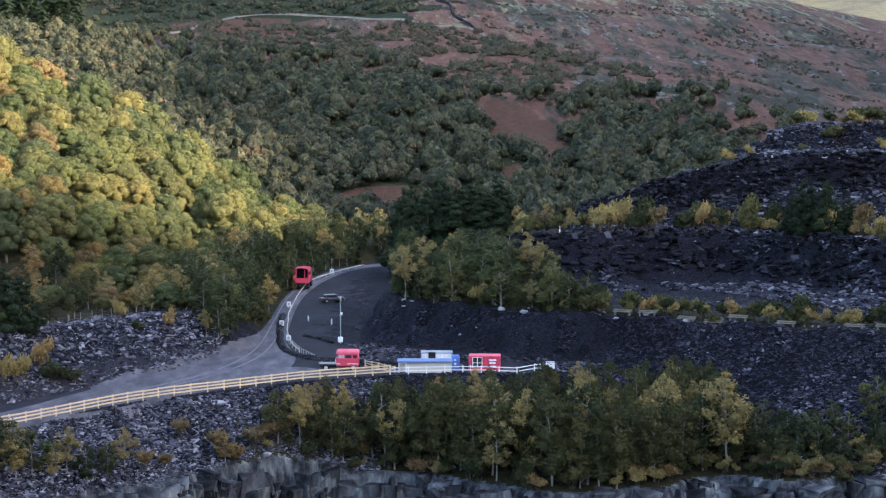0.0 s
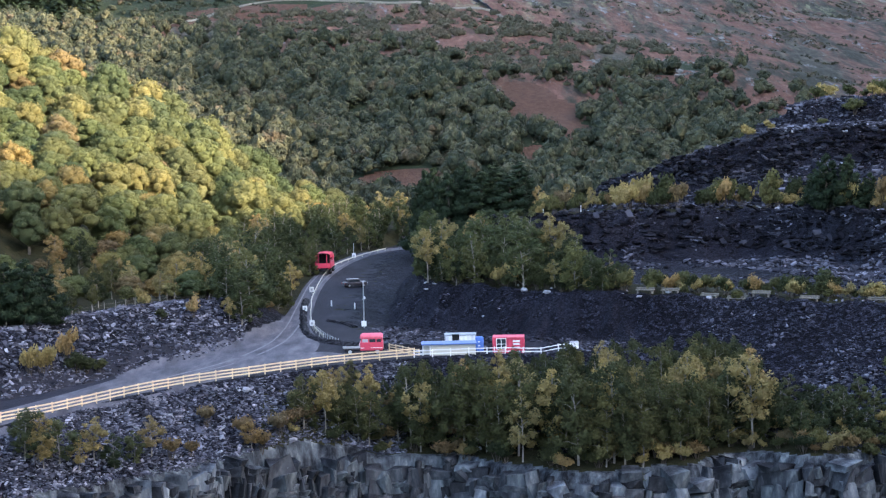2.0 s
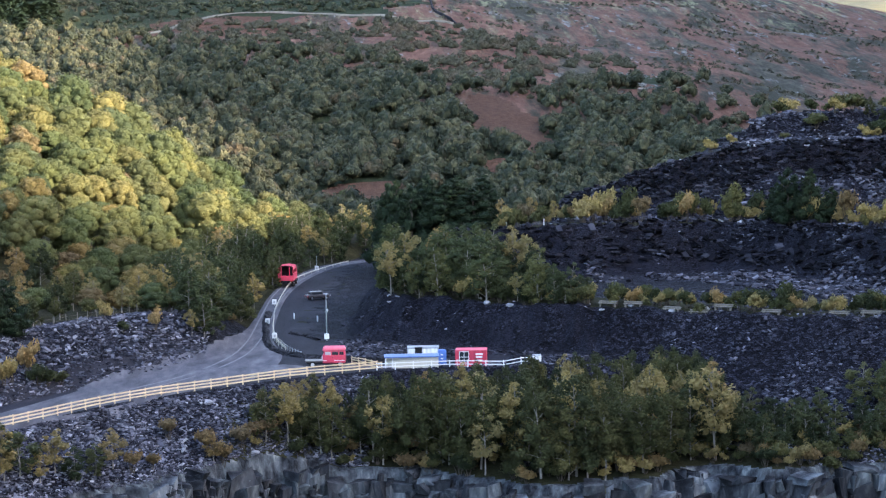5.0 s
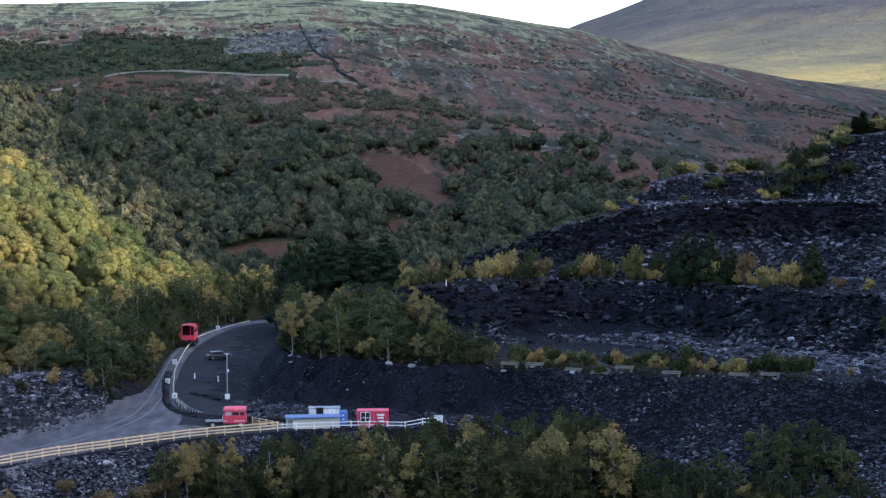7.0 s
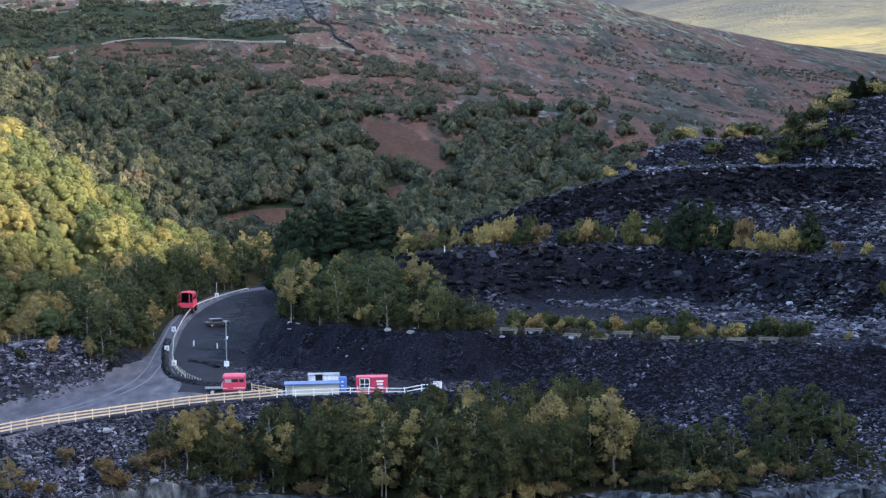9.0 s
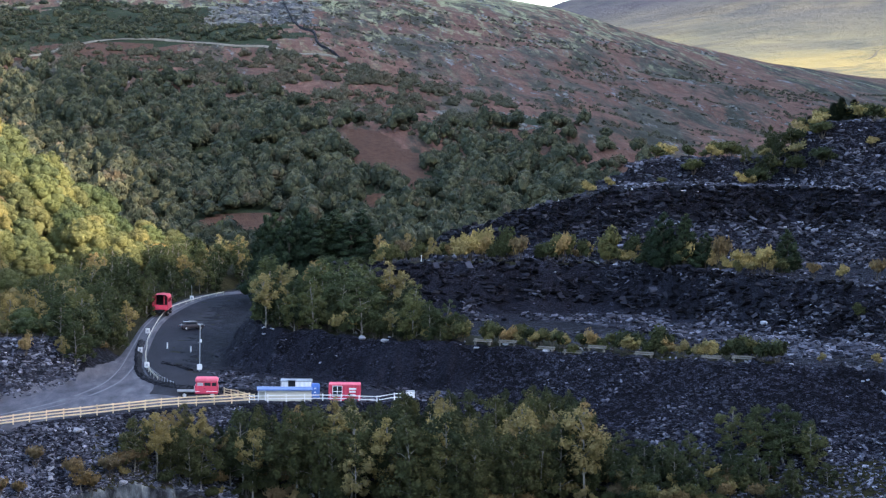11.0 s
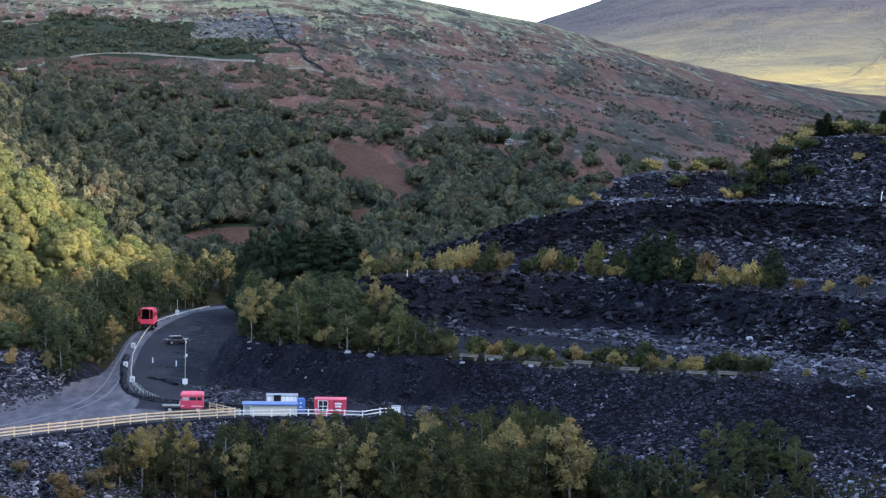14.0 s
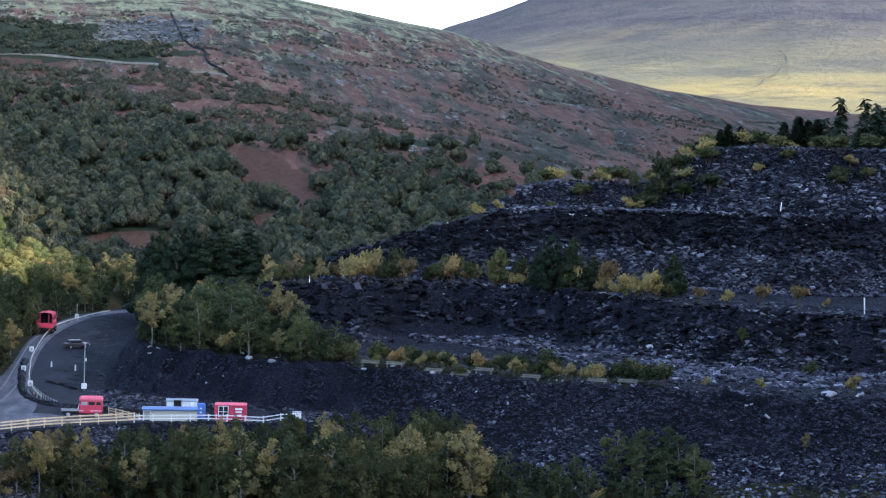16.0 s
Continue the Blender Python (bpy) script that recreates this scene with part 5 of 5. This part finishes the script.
rail_fence([(-75, 187), (-62, 206), (-50.1, 221.9), (-45.3, 229.8), (-40.2, 238.8), (-34.3, 246.5), (-27.9, 252.6), (-21.2, 259.0), (-16.9, 262.4), (-7.2, 267.5)], 2.6, (0.32, 0.72, 1.12), 1.3, 0.06, TIMBER,
           "new pale timber post and rail fence along the road", 0.17)
rail_fence([(-7.2, 267.5), (1.2, 269.0), (9, 270.2), (15, 272.0)], 2.6, (0.4, 0.85), 1.0, 0.05, WHITE, "white painted rail fence in front of the containers", 0.12)
rail_fence([(-11, 278), (-8.6, 274.5), (-6.6, 270.5)], 1.9, (0.3, 0.65, 1.0), 1.15, 0.05, TIMBER, "short pale timber fence beside the container", 0.13)
rail_fence([(-21.2, 290), (-23.2, 300), (-24.9, 314), (-25.7, 326), (-26.5, 342), (-26.1, 378), (-22.4, 395), (-16.6, 411)], 4.0, (0.5,), 0.62, 0.06, CREAM, "pale steel guard rail round the bend", 0.2, 0.09, "guard_rail")
rail_fence([(-60, 256), (-50, 274), (-45, 290), (-41, 306)], 2.8, (0.5, 0.95), 1.25, 0.012, GREY_TIMBER, "thin wire fence on grey posts above the bank", 0.02, 0.11, "wire_fence")
rail_fence([(-18.6, 284.5), (-21, 292), (-23.4, 303)], 1.6, (0.55,), 0.7, 0.02, GREY_METAL, "low wire barrier beside the bund", 0.03, 0.08, "low_barrier")


def bund(points, r, label):
    line = curve_of([(x, y, 0) for x, y in points], 10)
    tang = np.gradient(line[:, :2], axis=0)
    tang /= np.linalg.norm(tang, axis=1)[:, None]
    prof = [(-1.3, -0.2), (-1.0, 0.35), (-0.5, 0.85), (0, 1.0), (0.5, 0.85), (1.0, 0.35), (1.3, -0.2)]
    vs, fs, k = [], [], len(prof)
    for i, (p, t) in enumerate(zip(line, tang)):
        for u, h in prof:
            w = r * (1 + rng.uniform(-0.25, 0.25))
            x, y = p[0] - t[1] * u * w, p[1] + t[0] * u * w
            vs.append((x, y, height(p[0], p[1]) + h * w))
    for i in range(len(line) - 1):
        for q in range(k - 1):
            fs.append((i * k + q, i * k + q + 1, (i + 1) * k + q + 1, (i + 1) * k + q))
    return tagged(new("bund", mesh_of("bund", vs, fs, [BUND])), label, "bund", kind="structure")


bund([(-3, 278.5), (-8, 279.5), (-13, 281), (-18.5, 283.5), (-22.4, 290), (-24.6, 300), (-26.0, 313), (-26.9, 326), (-27.3, 336)], 0.55, "low dark bund of slate waste round the yard")
bund([(-22, 312), (-19, 308), (-17.2, 304)], 0.35, "small dark heap of slate beside the post")

# == vehicles, containers, posts ==
def sign_box(x, y, tall, mast, label):
    z = height(x, y)
    ob = tagged(new("marker_sign"), label, "sign", "white markers along the bend")
    ob.matrix_basis = Matrix.Translation((x, y, z))
    part("post", rod((0, 0, -0.3), (0, 0, mast), 0.06, GREY_METAL), ob)
    part("board", block(0.75, 0.12, 0.85, WHITE, 0.02), ob, "white board", pose(0, -0.1, tall))
    part("panel", block(0.35, 0.03, 0.4, GREY_METAL, 0.005), ob, "grey panel", pose(0, -0.175, tall + 0.2))


for x, y, tall, mast in ((-23.9, 304.5, 0.4, 1.25), (-26.3, 321, 0.4, 1.25), (-27.0, 345, 0.4, 1.25), (-22.3, 395.5, 0.5, 3.4)):
    sign_box(x, y, tall, mast, "white marker board on a steel post beside the road")
for x, y in ((-22.5, 329), (-18.4, 325)):
    ob = tagged(new("bollard", rod((0, 0, -0.1), (0, 0, 0.95), 0.11, WHITE)), "short white bollard in the dark yard", "bollard", "bollards in the yard")
    ob.matrix_basis = Matrix.Translation((x, y, height(x, y)))

ob = tagged(new("camera_post"), "tall pale steel post with a box at its foot", "post")
ob.matrix_basis = Matrix.Translation((-15.8, 303.4, height(-15.8, 303.4)))
part("pole", rod((0, 0, -0.3), (0, 0, 7.0), 0.08, GREY_METAL), ob)
part("box", block(0.75, 0.5, 0.8, WHITE, 0.03), ob, "white equipment box", pose(0, -0.3, 0.3))
part("bracket", block(0.5, 0.12, 0.1, GREY_METAL, 0.01), ob, "", pose(0, 0, 4.4))
part("lamp_head", block(0.3, 0.3, 0.4, WHITE, 0.04), ob, "", pose(0.15, -0.05, 4.5))
part("cap", block(0.26, 0.26, 0.2, GREY_METAL, 0.03), ob, "", pose(0, 0, 6.95))


def wheel(parent, x, y, r, wide=0.34):
    vs, fs, n = [], [], 16
    for u, q in ((-wide / 2, r * 0.6), (-wide / 2, r * 0.93), (-wide * 0.36, r), (wide * 0.36, r), (wide / 2, r * 0.93), (wide / 2, r * 0.6)):
        vs += [(u, q * math.cos(6.2832 * k / n), q * math.sin(6.2832 * k / n)) for k in range(n)]
    for i in range(5):
        fs += [(i * n + k, i * n + (k + 1) % n, (i + 1) * n + (k + 1) % n, (i + 1) * n + k) for k in range(n)]
    t = part("tyre", mesh_of("tyre", vs, fs, [TYRE]), parent, "black tyre", pose(x, y, r))
    part("rim", rod((-wide * 0.38, 0, 0), (wide * 0.38, 0, 0), r * 0.62, GREY_METAL, 12), t, "grey rim")


def passenger_truck(x, y, z, spin):
    """A high red lorry with seats under a canvas, open at the back; its front faces +y."""
    ob = tagged(new("passenger_truck"), "red high sided passenger lorry with canvas roof on the road", "lorry")
    ob.matrix_basis = pose(x, y, z, 0, 0, spin)
    part("chassis", block(1.1, 7.6, 0.35, DARK, 0.03), ob, "", pose(0, 0, 0.75))
    part("bed", block(2.9, 5.4, 0.22, RED, 0.03), ob, "", pose(0, -1.0, 1.2))
    for sx in (-1, 1):
        part("side_panel", block(0.1, 5.4, 1.15, RED, 0.03), ob, "red panel", pose(sx * 1.42, -1.0, 1.35))
        for yy in (-3.6, -1.9, -0.1, 1.6):
            part("pillar", block(0.1, 0.12, 1.1, RED, 0.01), ob, "", pose(sx * 1.4, yy, 2.45))
        part("mudguard", block(0.5, 2.6, 0.1, RED, 0.03), ob, "", pose(sx * 1.2, -2.0, 1.12))
        part("tail_lamp", block(0.28, 0.08, 0.2, LAMP_RED, 0.01), ob, "red tail lamp", pose(sx * 1.1, -3.78, 1.0))
        part("mirror", block(0.12, 0.2, 0.42, DARK, 0.02), ob, "", pose(sx * 1.55, 3.3, 2.3))
    bm = bmesh.new()
    prof = [(-1.48, 3.2), (-1.44, 3.62), (-1.15, 3.9), (0, 4.02), (1.15, 3.9), (1.44, 3.62), (1.48, 3.2)]
    rows = [[bm.verts.new((px, yy, pz + 0.03 * (i % 2))) for px, pz in prof] for i, yy in enumerate((-3.75, -2.4, -1.0, 0.4, 1.75))]
    for r1, r2 in zip(rows, rows[1:]):
        for k in range(6):
            bm.faces.new((r1[k], r1[k + 1], r2[k + 1], r2[k]))
    bmesh.ops.solidify(bm, geom=bm.faces[:], thickness=0.05)
    me = bpy.data.meshes.new("canopy")
    bm.to_mesh(me)
    bm.free()
    me.materials.append(RED_CANVAS)
    part("canopy", me, ob, "faded red canvas roof")
    part("front_wall", block(2.8, 0.08, 2.3, DARK, 0.01), ob, "dark wall for the shaded inside", pose(0, 1.65, 1.4))
    part("tailgate", block(2.8, 0.1, 0.75, RED, 0.03), ob, "red tailgate", pose(0, -3.68, 1.35))
    for sx in (-0.85, 0.85):
        part("bench_seat", block(0.5, 4.8, 0.45, DARK, 0.04), ob, "dark seat", pose(sx, -1.0, 1.42))
        part("door_post", block(0.14, 0.1, 1.7, RED, 0.02), ob, "", pose(sx * 0.9, -3.7, 2.05))
    part("step", block(0.9, 0.35, 0.12, DARK, 0.02), ob, "", pose(0, -3.95, 0.6))
    cab = part("cab", block(2.7, 1.9, 1.9, RED, 0.12, 0.06), ob, "red cab", pose(0, 2.85, 1.1))
    part("windscreen", block(2.2, 0.05, 0.75, GLASS, 0.01), cab, "dark glass", pose(0, 0.93, 0.95))
    for sx in (-1, 1):
        part("side_window", block(0.05, 0.9, 0.65, GLASS, 0.01), cab, "dark glass", pose(sx * 1.31, 0.1, 1.0))
        for yy in (-2.7, -1.35, 2.6):
            wheel(ob, sx * 1.2, yy, 0.6, 0.42)
    part("bumper", block(2.7, 0.25, 0.35, DARK, 0.04), ob, "", pose(0, 3.85, 0.7))
    return ob


passenger_truck(-26.6, 374.5, height(-26.6, 374.5) + 0.1, -3)


def work_truck(x, y, spin):
    """A red crew lorry with a low grey load bed; its front faces -x."""
    ob = tagged(new("crew_truck"), "red crew lorry with grey flat bed parked by the fence", "lorry")
    ob.matrix_basis = pose(x, y, height(x, y) + 0.16, 0, 0, spin)
    part("chassis", block(5.2, 0.9, 0.3, DARK, 0.03), ob, "", pose(-0.9, 0, 0.5))
    body = part("body", block(3.2, 2.3, 1.25, RED, 0.1), ob, "red body", pose(0.3, 0, 0.65))
    part("cabin", block(3.0, 2.15, 0.85, RED, 0.1, 0.06), ob, "red cabin", pose(0.35, 0, 1.85))
    part("roof", block(3.3, 2.35, 0.55, RED_CANVAS, 0.16, 0.1), ob, "faded red canvas roof", pose(0.3, 0, 2.35))
    for xx, w in ((-0.55, 0.8), (0.45, 0.85), (1.35, 0.6)):
        part("side_window", block(w, 0.05, 0.5, GREY_METAL if xx < 0 else GLASS, 0.01), ob, "", pose(xx, -1.11, 1.75))
    part("windscreen", block(0.06, 1.7, 0.55, GLASS, 0.01), ob, "dark glass", pose(-1.13, 0, 2.0))
    part("load_bed", block(2.6, 2.2, 0.22, DARK_PAINT, 0.03), ob, "grey metal flat bed", pose(-2.4, 0, 0.8))
    part("headboard", block(0.1, 2.1, 0.55, GREY_METAL, 0.02), ob, "", pose(-1.4, 0, 1.0))
    part("bed_side", block(2.6, 0.06, 0.3, GREY_METAL, 0.01), ob, "", pose(-2.4, -1.08, 1.0))
    part("door", block(0.95, 0.04, 1.0, RED, 0.02), body, "red door", pose(-0.5, -1.16, 0.12))
    part("handle", block(0.2, 0.05, 0.06, DARK, 0.005), body, "", pose(-0.2, -1.19, 0.75))
    part("stripe", block(3.0, 0.03, 0.08, WHITE, 0), body, "white stripe", pose(0, -1.16, 0.35))
    for sy in (-0.95, 0.95):
        for xx in (-2.7, 1.1):
            t = part("tyre", rod((0, -0.16, 0), (0, 0.16, 0), 0.48, TYRE, 16), ob, "black tyre", pose(xx, sy, 0.48))
            part("rim", rod((0, -0.18, 0), (0, 0.18, 0), 0.27, GREY_METAL, 12), t, "grey rim")
    part("bumper", block(0.2, 2.2, 0.3, DARK, 0.03), ob, "", pose(1.95, 0, 0.55))


work_truck(-13.6, 274.6, 0)


def corrugated(w, d, h, mat, step=0.28, deep=0.045):
    """A box with ribbed sides."""
    ring = []
    for (ax, ay), (bx, by), (ox, oy) in (((-w / 2, -d / 2), (w / 2, -d / 2), (0, -1)), ((w / 2, -d / 2), (w / 2, d / 2), (1, 0)), ((w / 2, d / 2), (-w / 2, d / 2), (0, 1)), ((-w / 2, d / 2), (-w / 2, -d / 2), (-1, 0))):
        n = max(2, int(math.hypot(bx - ax, by - ay) / step) * 2)
        for i in range(n):
            q = i / n
            o = deep * (i % 4 in (1, 2))
            ring.append((ax + (bx - ax) * q - ox * o, ay + (by - ay) * q - oy * o))
    n = len(ring)
    vs = [(x, y, 0) for x, y in ring] + [(x, y, h) for x, y in ring]
    fs = [(i, (i + 1) % n, n + (i + 1) % n, n + i) for i in range(n)] + [tuple(range(n, 2 * n)), tuple(range(n))[::-1]]
    return mesh_of("container_shell", vs, fs, [mat])


def container(name, x, y, w, d, h, spin, wall, trim, roof, label):
    ob = tagged(new(name), label, "container")
    ob.matrix_basis = pose(x, y, height(x, y) + 0.2, 0, 0, spin)
    shell = part("shell", corrugated(w - 0.1, d - 0.1, h - 0.2, wall), ob, "", pose(0, 0, 0.1))
    part("roof", block(w + 0.06, d + 0.06, 0.16, roof, 0.03), ob, "", pose(0, 0, h - 0.14))
    part("base_frame", block(w, d, 0.16, trim, 0.02), ob)
    for sx in (-1, 1):
        for sy in (-1, 1):
            part("corner_post", block(0.16, 0.16, h - 0.1, trim, 0.02), ob, "", pose(sx * (w / 2 - 0.06), sy * (d / 2 - 0.06), 0.03))
    return ob, shell


def store_shed(x, y):
    """A long low store: boarded front, open at one end, with a blue sheet roof that falls to the front."""
    ob = tagged(new("store_shed"), "long low grey boarded store with a faded blue sheet roof", "shed")
    ob.matrix_basis = pose(x, y, height(x, y) + 0.05, 0, 0, 1.5)
    part("back_wall", block(7.3, 0.1, 1.95, CREAM, 0.01), ob, "", pose(0, 1.1, 0))
    part("end_wall", block(0.1, 2.2, 1.8, CREAM, 0.01), ob, "", pose(3.6, 0, 0))
    part("floor", block(7.3, 2.3, 0.12, DARK, 0), ob, "dark floor")
    board = block(0.21, 0.05, 1.62, CREAM, 0.008)
    for k in range(29):
        part("board", board, ob, at=pose(-2.45 + k * 0.215, -1.1 + rng.uniform(-0.012, 0.012), 0.03, 0, 0, 0))
    for xx in (-3.6, -2.62):
        part("post", block(0.13, 0.13, 1.75, WHITE, 0.01), ob, "white post", pose(xx, -1.08, 0))
    part("lintel", block(1.1, 0.12, 0.14, WHITE, 0.01), ob, "white beam", pose(-3.1, -1.08, 1.6))
    part("roof", block(7.6, 2.75, 0.08, ROOF_BLUE, 0.01), ob, "faded blue sheet roof", pose(0, 0, 1.84, 1.5, 0, 0))
    for k in range(12):
        part("roof_rib", block(0.06, 2.75, 0.05, ROOF_BLUE, 0.01), ob, "", pose(-3.5 + k * 0.636, 0, 1.9, 1.5, 0, 0))
    part("fascia", block(7.6, 0.05, 0.14, ROOF_BLUE, 0.01), ob, "", pose(0, -1.39, 1.72))


store_shed(-2.5, 271.8)
ob = tagged(new("portable_toilet"), "blue plastic portable toilet with small white notices", "toilet")
ob.matrix_basis = pose(1.75, 275.6, height(1.75, 275.6) + 0.1, 0, 0, 6)
part("body", block(1.1, 1.1, 1.95, BLUE, 0.06), ob)
part("door", block(0.8, 0.04, 1.7, BLUE, 0.02), ob, "", pose(0, -0.56, 0.1))
part("roof", block(1.16, 1.16, 0.16, BLUE, 0.06, 0.2), ob, "", pose(0, 0, 1.93))
part("notice", block(0.3, 0.02, 0.18, WHITE, 0), ob, "white notice", pose(-0.1, -0.59, 1.35))
part("notice", block(0.3, 0.02, 0.18, WHITE, 0), ob, "white notice", pose(-0.1, -0.59, 0.8))
c, shell = container("site_cabin", -0.9, 277.0, 4.4, 2.4, 2.3, 0, WHITE, GREY_METAL, GREY_METAL, "white site cabin with a dark panel for its open hatch")
part("hatch", block(1.0, 0.06, 0.95, DARK, 0.01), c, "dark panel for the shaded inside of the hatch", pose(-0.65, -1.22, 1.4))
part("hatch_frame", block(1.2, 0.05, 0.08, GREY_METAL, 0.01), c, "", pose(-0.65, -1.24, 2.33))
part("awning", block(1.3, 0.5, 0.05, GREY_METAL, 0.01), c, "", pose(-0.65, -1.4, 2.4, -10, 0, 0))


def red_cabin(x, y):
    c, shell = container("ticket_cabin", x, y, 4.3, 2.6, 2.3, -4, RED, RED, RED_CANVAS, "red cabin with white framed glazing and pale lettering bars")
    w = part("window", block(1.3, 0.06, 1.5, GLASS, 0.01), c, "dark glass", pose(-0.95, -1.33, 0.6))
    for xx in (-0.65, 0, 0.65):
        part("mullion", block(0.08, 0.05, 1.5, WHITE, 0.01), w, "white bar", pose(xx, -0.03, 0))
    for zz in (0, 0.7, 1.45):
        part("transom", block(1.4, 0.05, 0.07, WHITE, 0.01), w, "white bar", pose(0, -0.03, zz))
    for zz, ww in ((1.6, 1.0), (1.2, 0.85), (0.7, 0.95)):
        part("lettering_bar", block(ww, 0.03, 0.24, WHITE, 0), c, "white bar of lettering", pose(1.15, -1.325, zz))
    part("end_window", block(0.06, 1.4, 0.9, GLASS, 0.01), c, "dark glass", pose(-2.17, 0, 1.1))
    part("handrail", rod((-1.9, -1.6, 0), (-1.9, -1.6, 1.1), 0.04, WHITE), c, "white rail")
    part("step", block(1.2, 0.5, 0.2, GREY_METAL, 0.02), c, "", pose(-0.95, -1.6, -0.1))


red_cabin(5.8, 273.2)
ob = tagged(new("generator_box"), "small white equipment box at the end of the fence", "box")
ob.matrix_basis = pose(14.9, 272.8, height(14.9, 272.8), 0, 0, 8)
part("body", block(1.1, 0.8, 0.9, WHITE, 0.04), ob, "", pose(0, 0, 0.12))
part("lid", block(1.16, 0.86, 0.1, GREY_METAL, 0.02), ob, "grey lid", pose(0, 0, 1.0))
part("skid", block(1.0, 0.7, 0.14, DARK, 0.01), ob)


def parked_car(x, y, spin):
    """A dark car; its front faces +x."""
    ob = tagged(new("parked_car"), "dark estate car parked on the inside of the bend", "car")
    ob.matrix_basis = pose(x, y, height(x, y), 0, 0, spin)
    part("body", block(4.3, 1.8, 0.62, DARK_PAINT, 0.14), ob, "", pose(0, 0, 0.32))
    cab = part("cabin", block(2.6, 1.6, 0.62, DARK_PAINT, 0.1, 0.16), ob, "", pose(-0.35, 0, 0.88))
    for sy in (-1, 1):
        part("side_window", block(1.9, 0.04, 0.36, GLASS, 0.01), cab, "dark glass", pose(0, sy * 0.77, 0.12))
        for xx in (-1.35, 1.35):
            t = part("tyre", rod((0, -0.11, 0), (0, 0.11, 0), 0.33, TYRE, 16), ob, "black tyre", pose(xx, sy * 0.8, 0.33))
            part("rim", rod((0, -0.125, 0), (0, 0.125, 0), 0.2, GREY_METAL, 12), t, "grey rim")
        part("tail_lamp", block(0.06, 0.3, 0.2, LAMP_RED, 0.01), ob, "red tail lamp", pose(-2.14, sy * 0.7, 0.62))
        part("headlamp", block(0.06, 0.35, 0.16, WHITE, 0.01), ob, "clear headlamp", pose(2.14, sy * 0.65, 0.6))
    part("rear_window", block(0.05, 1.2, 0.36, GLASS, 0.01), cab, "dark glass", pose(-1.22, 0, 0.12))


parked_car(-19.9, 353.5, 24)

# == timber seats along the edge of the lowest tip ==
def timber_bench(x, y, spin):
    ob = tagged(new("timber_bench"), "low weathered timber bench on the edge of the tip", "bench", "benches on the lowest tip")
    ob.matrix_basis = pose(x, y, height(x, y), 0, 0, spin)
    part("seat", block(2.8, 0.5, 0.14, GREY_TIMBER, 0.02), ob, "", pose(0, 0, 0.42))
    part("back_rail", block(2.8, 0.08, 0.2, GREY_TIMBER, 0.01), ob, "", pose(0, 0.3, 0.62))
    for sx in (-1.1, 1.1):
        part("leg", block(0.2, 0.45, 0.5, GREY_TIMBER, 0.02), ob, "", pose(sx, 0, -0.07))
        part("back_post", block(0.1, 0.08, 0.9, GREY_TIMBER, 0.01), ob, "", pose(sx, 0.36, -0.07))


for x, y in ((26.0, 285.6), (29.5, 284.2), (34.7, 281.0), (38.2, 278.6), (41.4, 276.6), (47.5, 272.9), (56, 268.2), (60, 266.6)):
    timber_bench(x, y, -30 + rng.uniform(-8, 8))

# == on the far hill ==
ribbon("hill_track", [(-260, 880, 2.3), (-200, 892, 2.3), (-142.7, 880, 2.3), (-125.8, 864, 2.1), (-117.5, 872, 2.1), (-107.3, 888, 2.1), (-97.5, 913, 1.9), (-72.5, 921, 1.8), (-45.9, 908, 1.8), (-19.8, 891, 1.7), (-4.6, 879, 1.4),
                       (15.1, 867, 1.2), (21.5, 835, 0.9)], 0, 0.5, TRACK, "pale stony track across the hill", "track")


def field_wall(points, label):
    line = curve_of([(x, y, 0) for x, y in points], 12)
    vs, fs = [], []
    tang = np.gradient(line[:, :2], axis=0)
    tang /= np.linalg.norm(tang, axis=1)[:, None]
    for p, t in zip(line, tang):
        h = height(p[0], p[1])
        for u, z in ((-0.4, -0.5), (-0.3, 1.1), (0.3, 1.1), (0.4, -0.5)):
            vs.append((p[0] - t[1] * u, p[1] + t[0] * u, h + z + rng.uniform(-0.25, 0.25)))
    for i in range(len(line) - 1):
        fs += [(i * 4 + q, i * 4 + q + 1, i * 4 + 5 + q, i * 4 + 4 + q) for q in range(3)]
    return tagged(new("field_wall", mesh_of("field_wall", vs, fs, [BUND])), label, "wall", kind="structure")


field_wall([(-15, 1110), (-12, 1070), (-9.6, 1029), (-4.9, 969), (3.1, 936), (5.5, 900), (15, 866)], "dark dry stone wall running down the hill")

ribbon("gully", [(640, 2250, 0.8), (662.5, 2286, 2.2), (685, 2345, 1.4), (706, 2370, 3.0), (739, 2451, 2.0), (765, 2510, 4.5), (790, 2603, 2.0), (804, 2682, 0.8)], 0, 1.0, GULLY, "dark gully scored down the far moor", "gully", across=3)


def stake(x, y, tall, label="pale stake or tree stump on the tip"):
    ob = tagged(new("marker_stake"), label, "stake", "white stakes on the tips")
    ob.matrix_basis = pose(x, y, height(x, y), rng.uniform(-5, 5), rng.uniform(-5, 5), 0)
    part("shaft", block(0.16, 0.16, tall + 0.3, WHITE, 0.02), ob, "", pose(0, 0, -0.3))
    part("cap", block(0.24, 0.24, 0.18, WHITE, 0.03), ob, "", pose(0, 0, tall - 0.1))


for x, y, tall in ((2.7, 367, 1.3), (7.5, 355.5, 1.2), (10.6, 353.5, 1.0), (14.4, 359, 1.3), (119.0, 392.5, 1.9), (106.8, 304.5, 2.6), (21, 355, 1.1)):
    stake(x, y, tall)
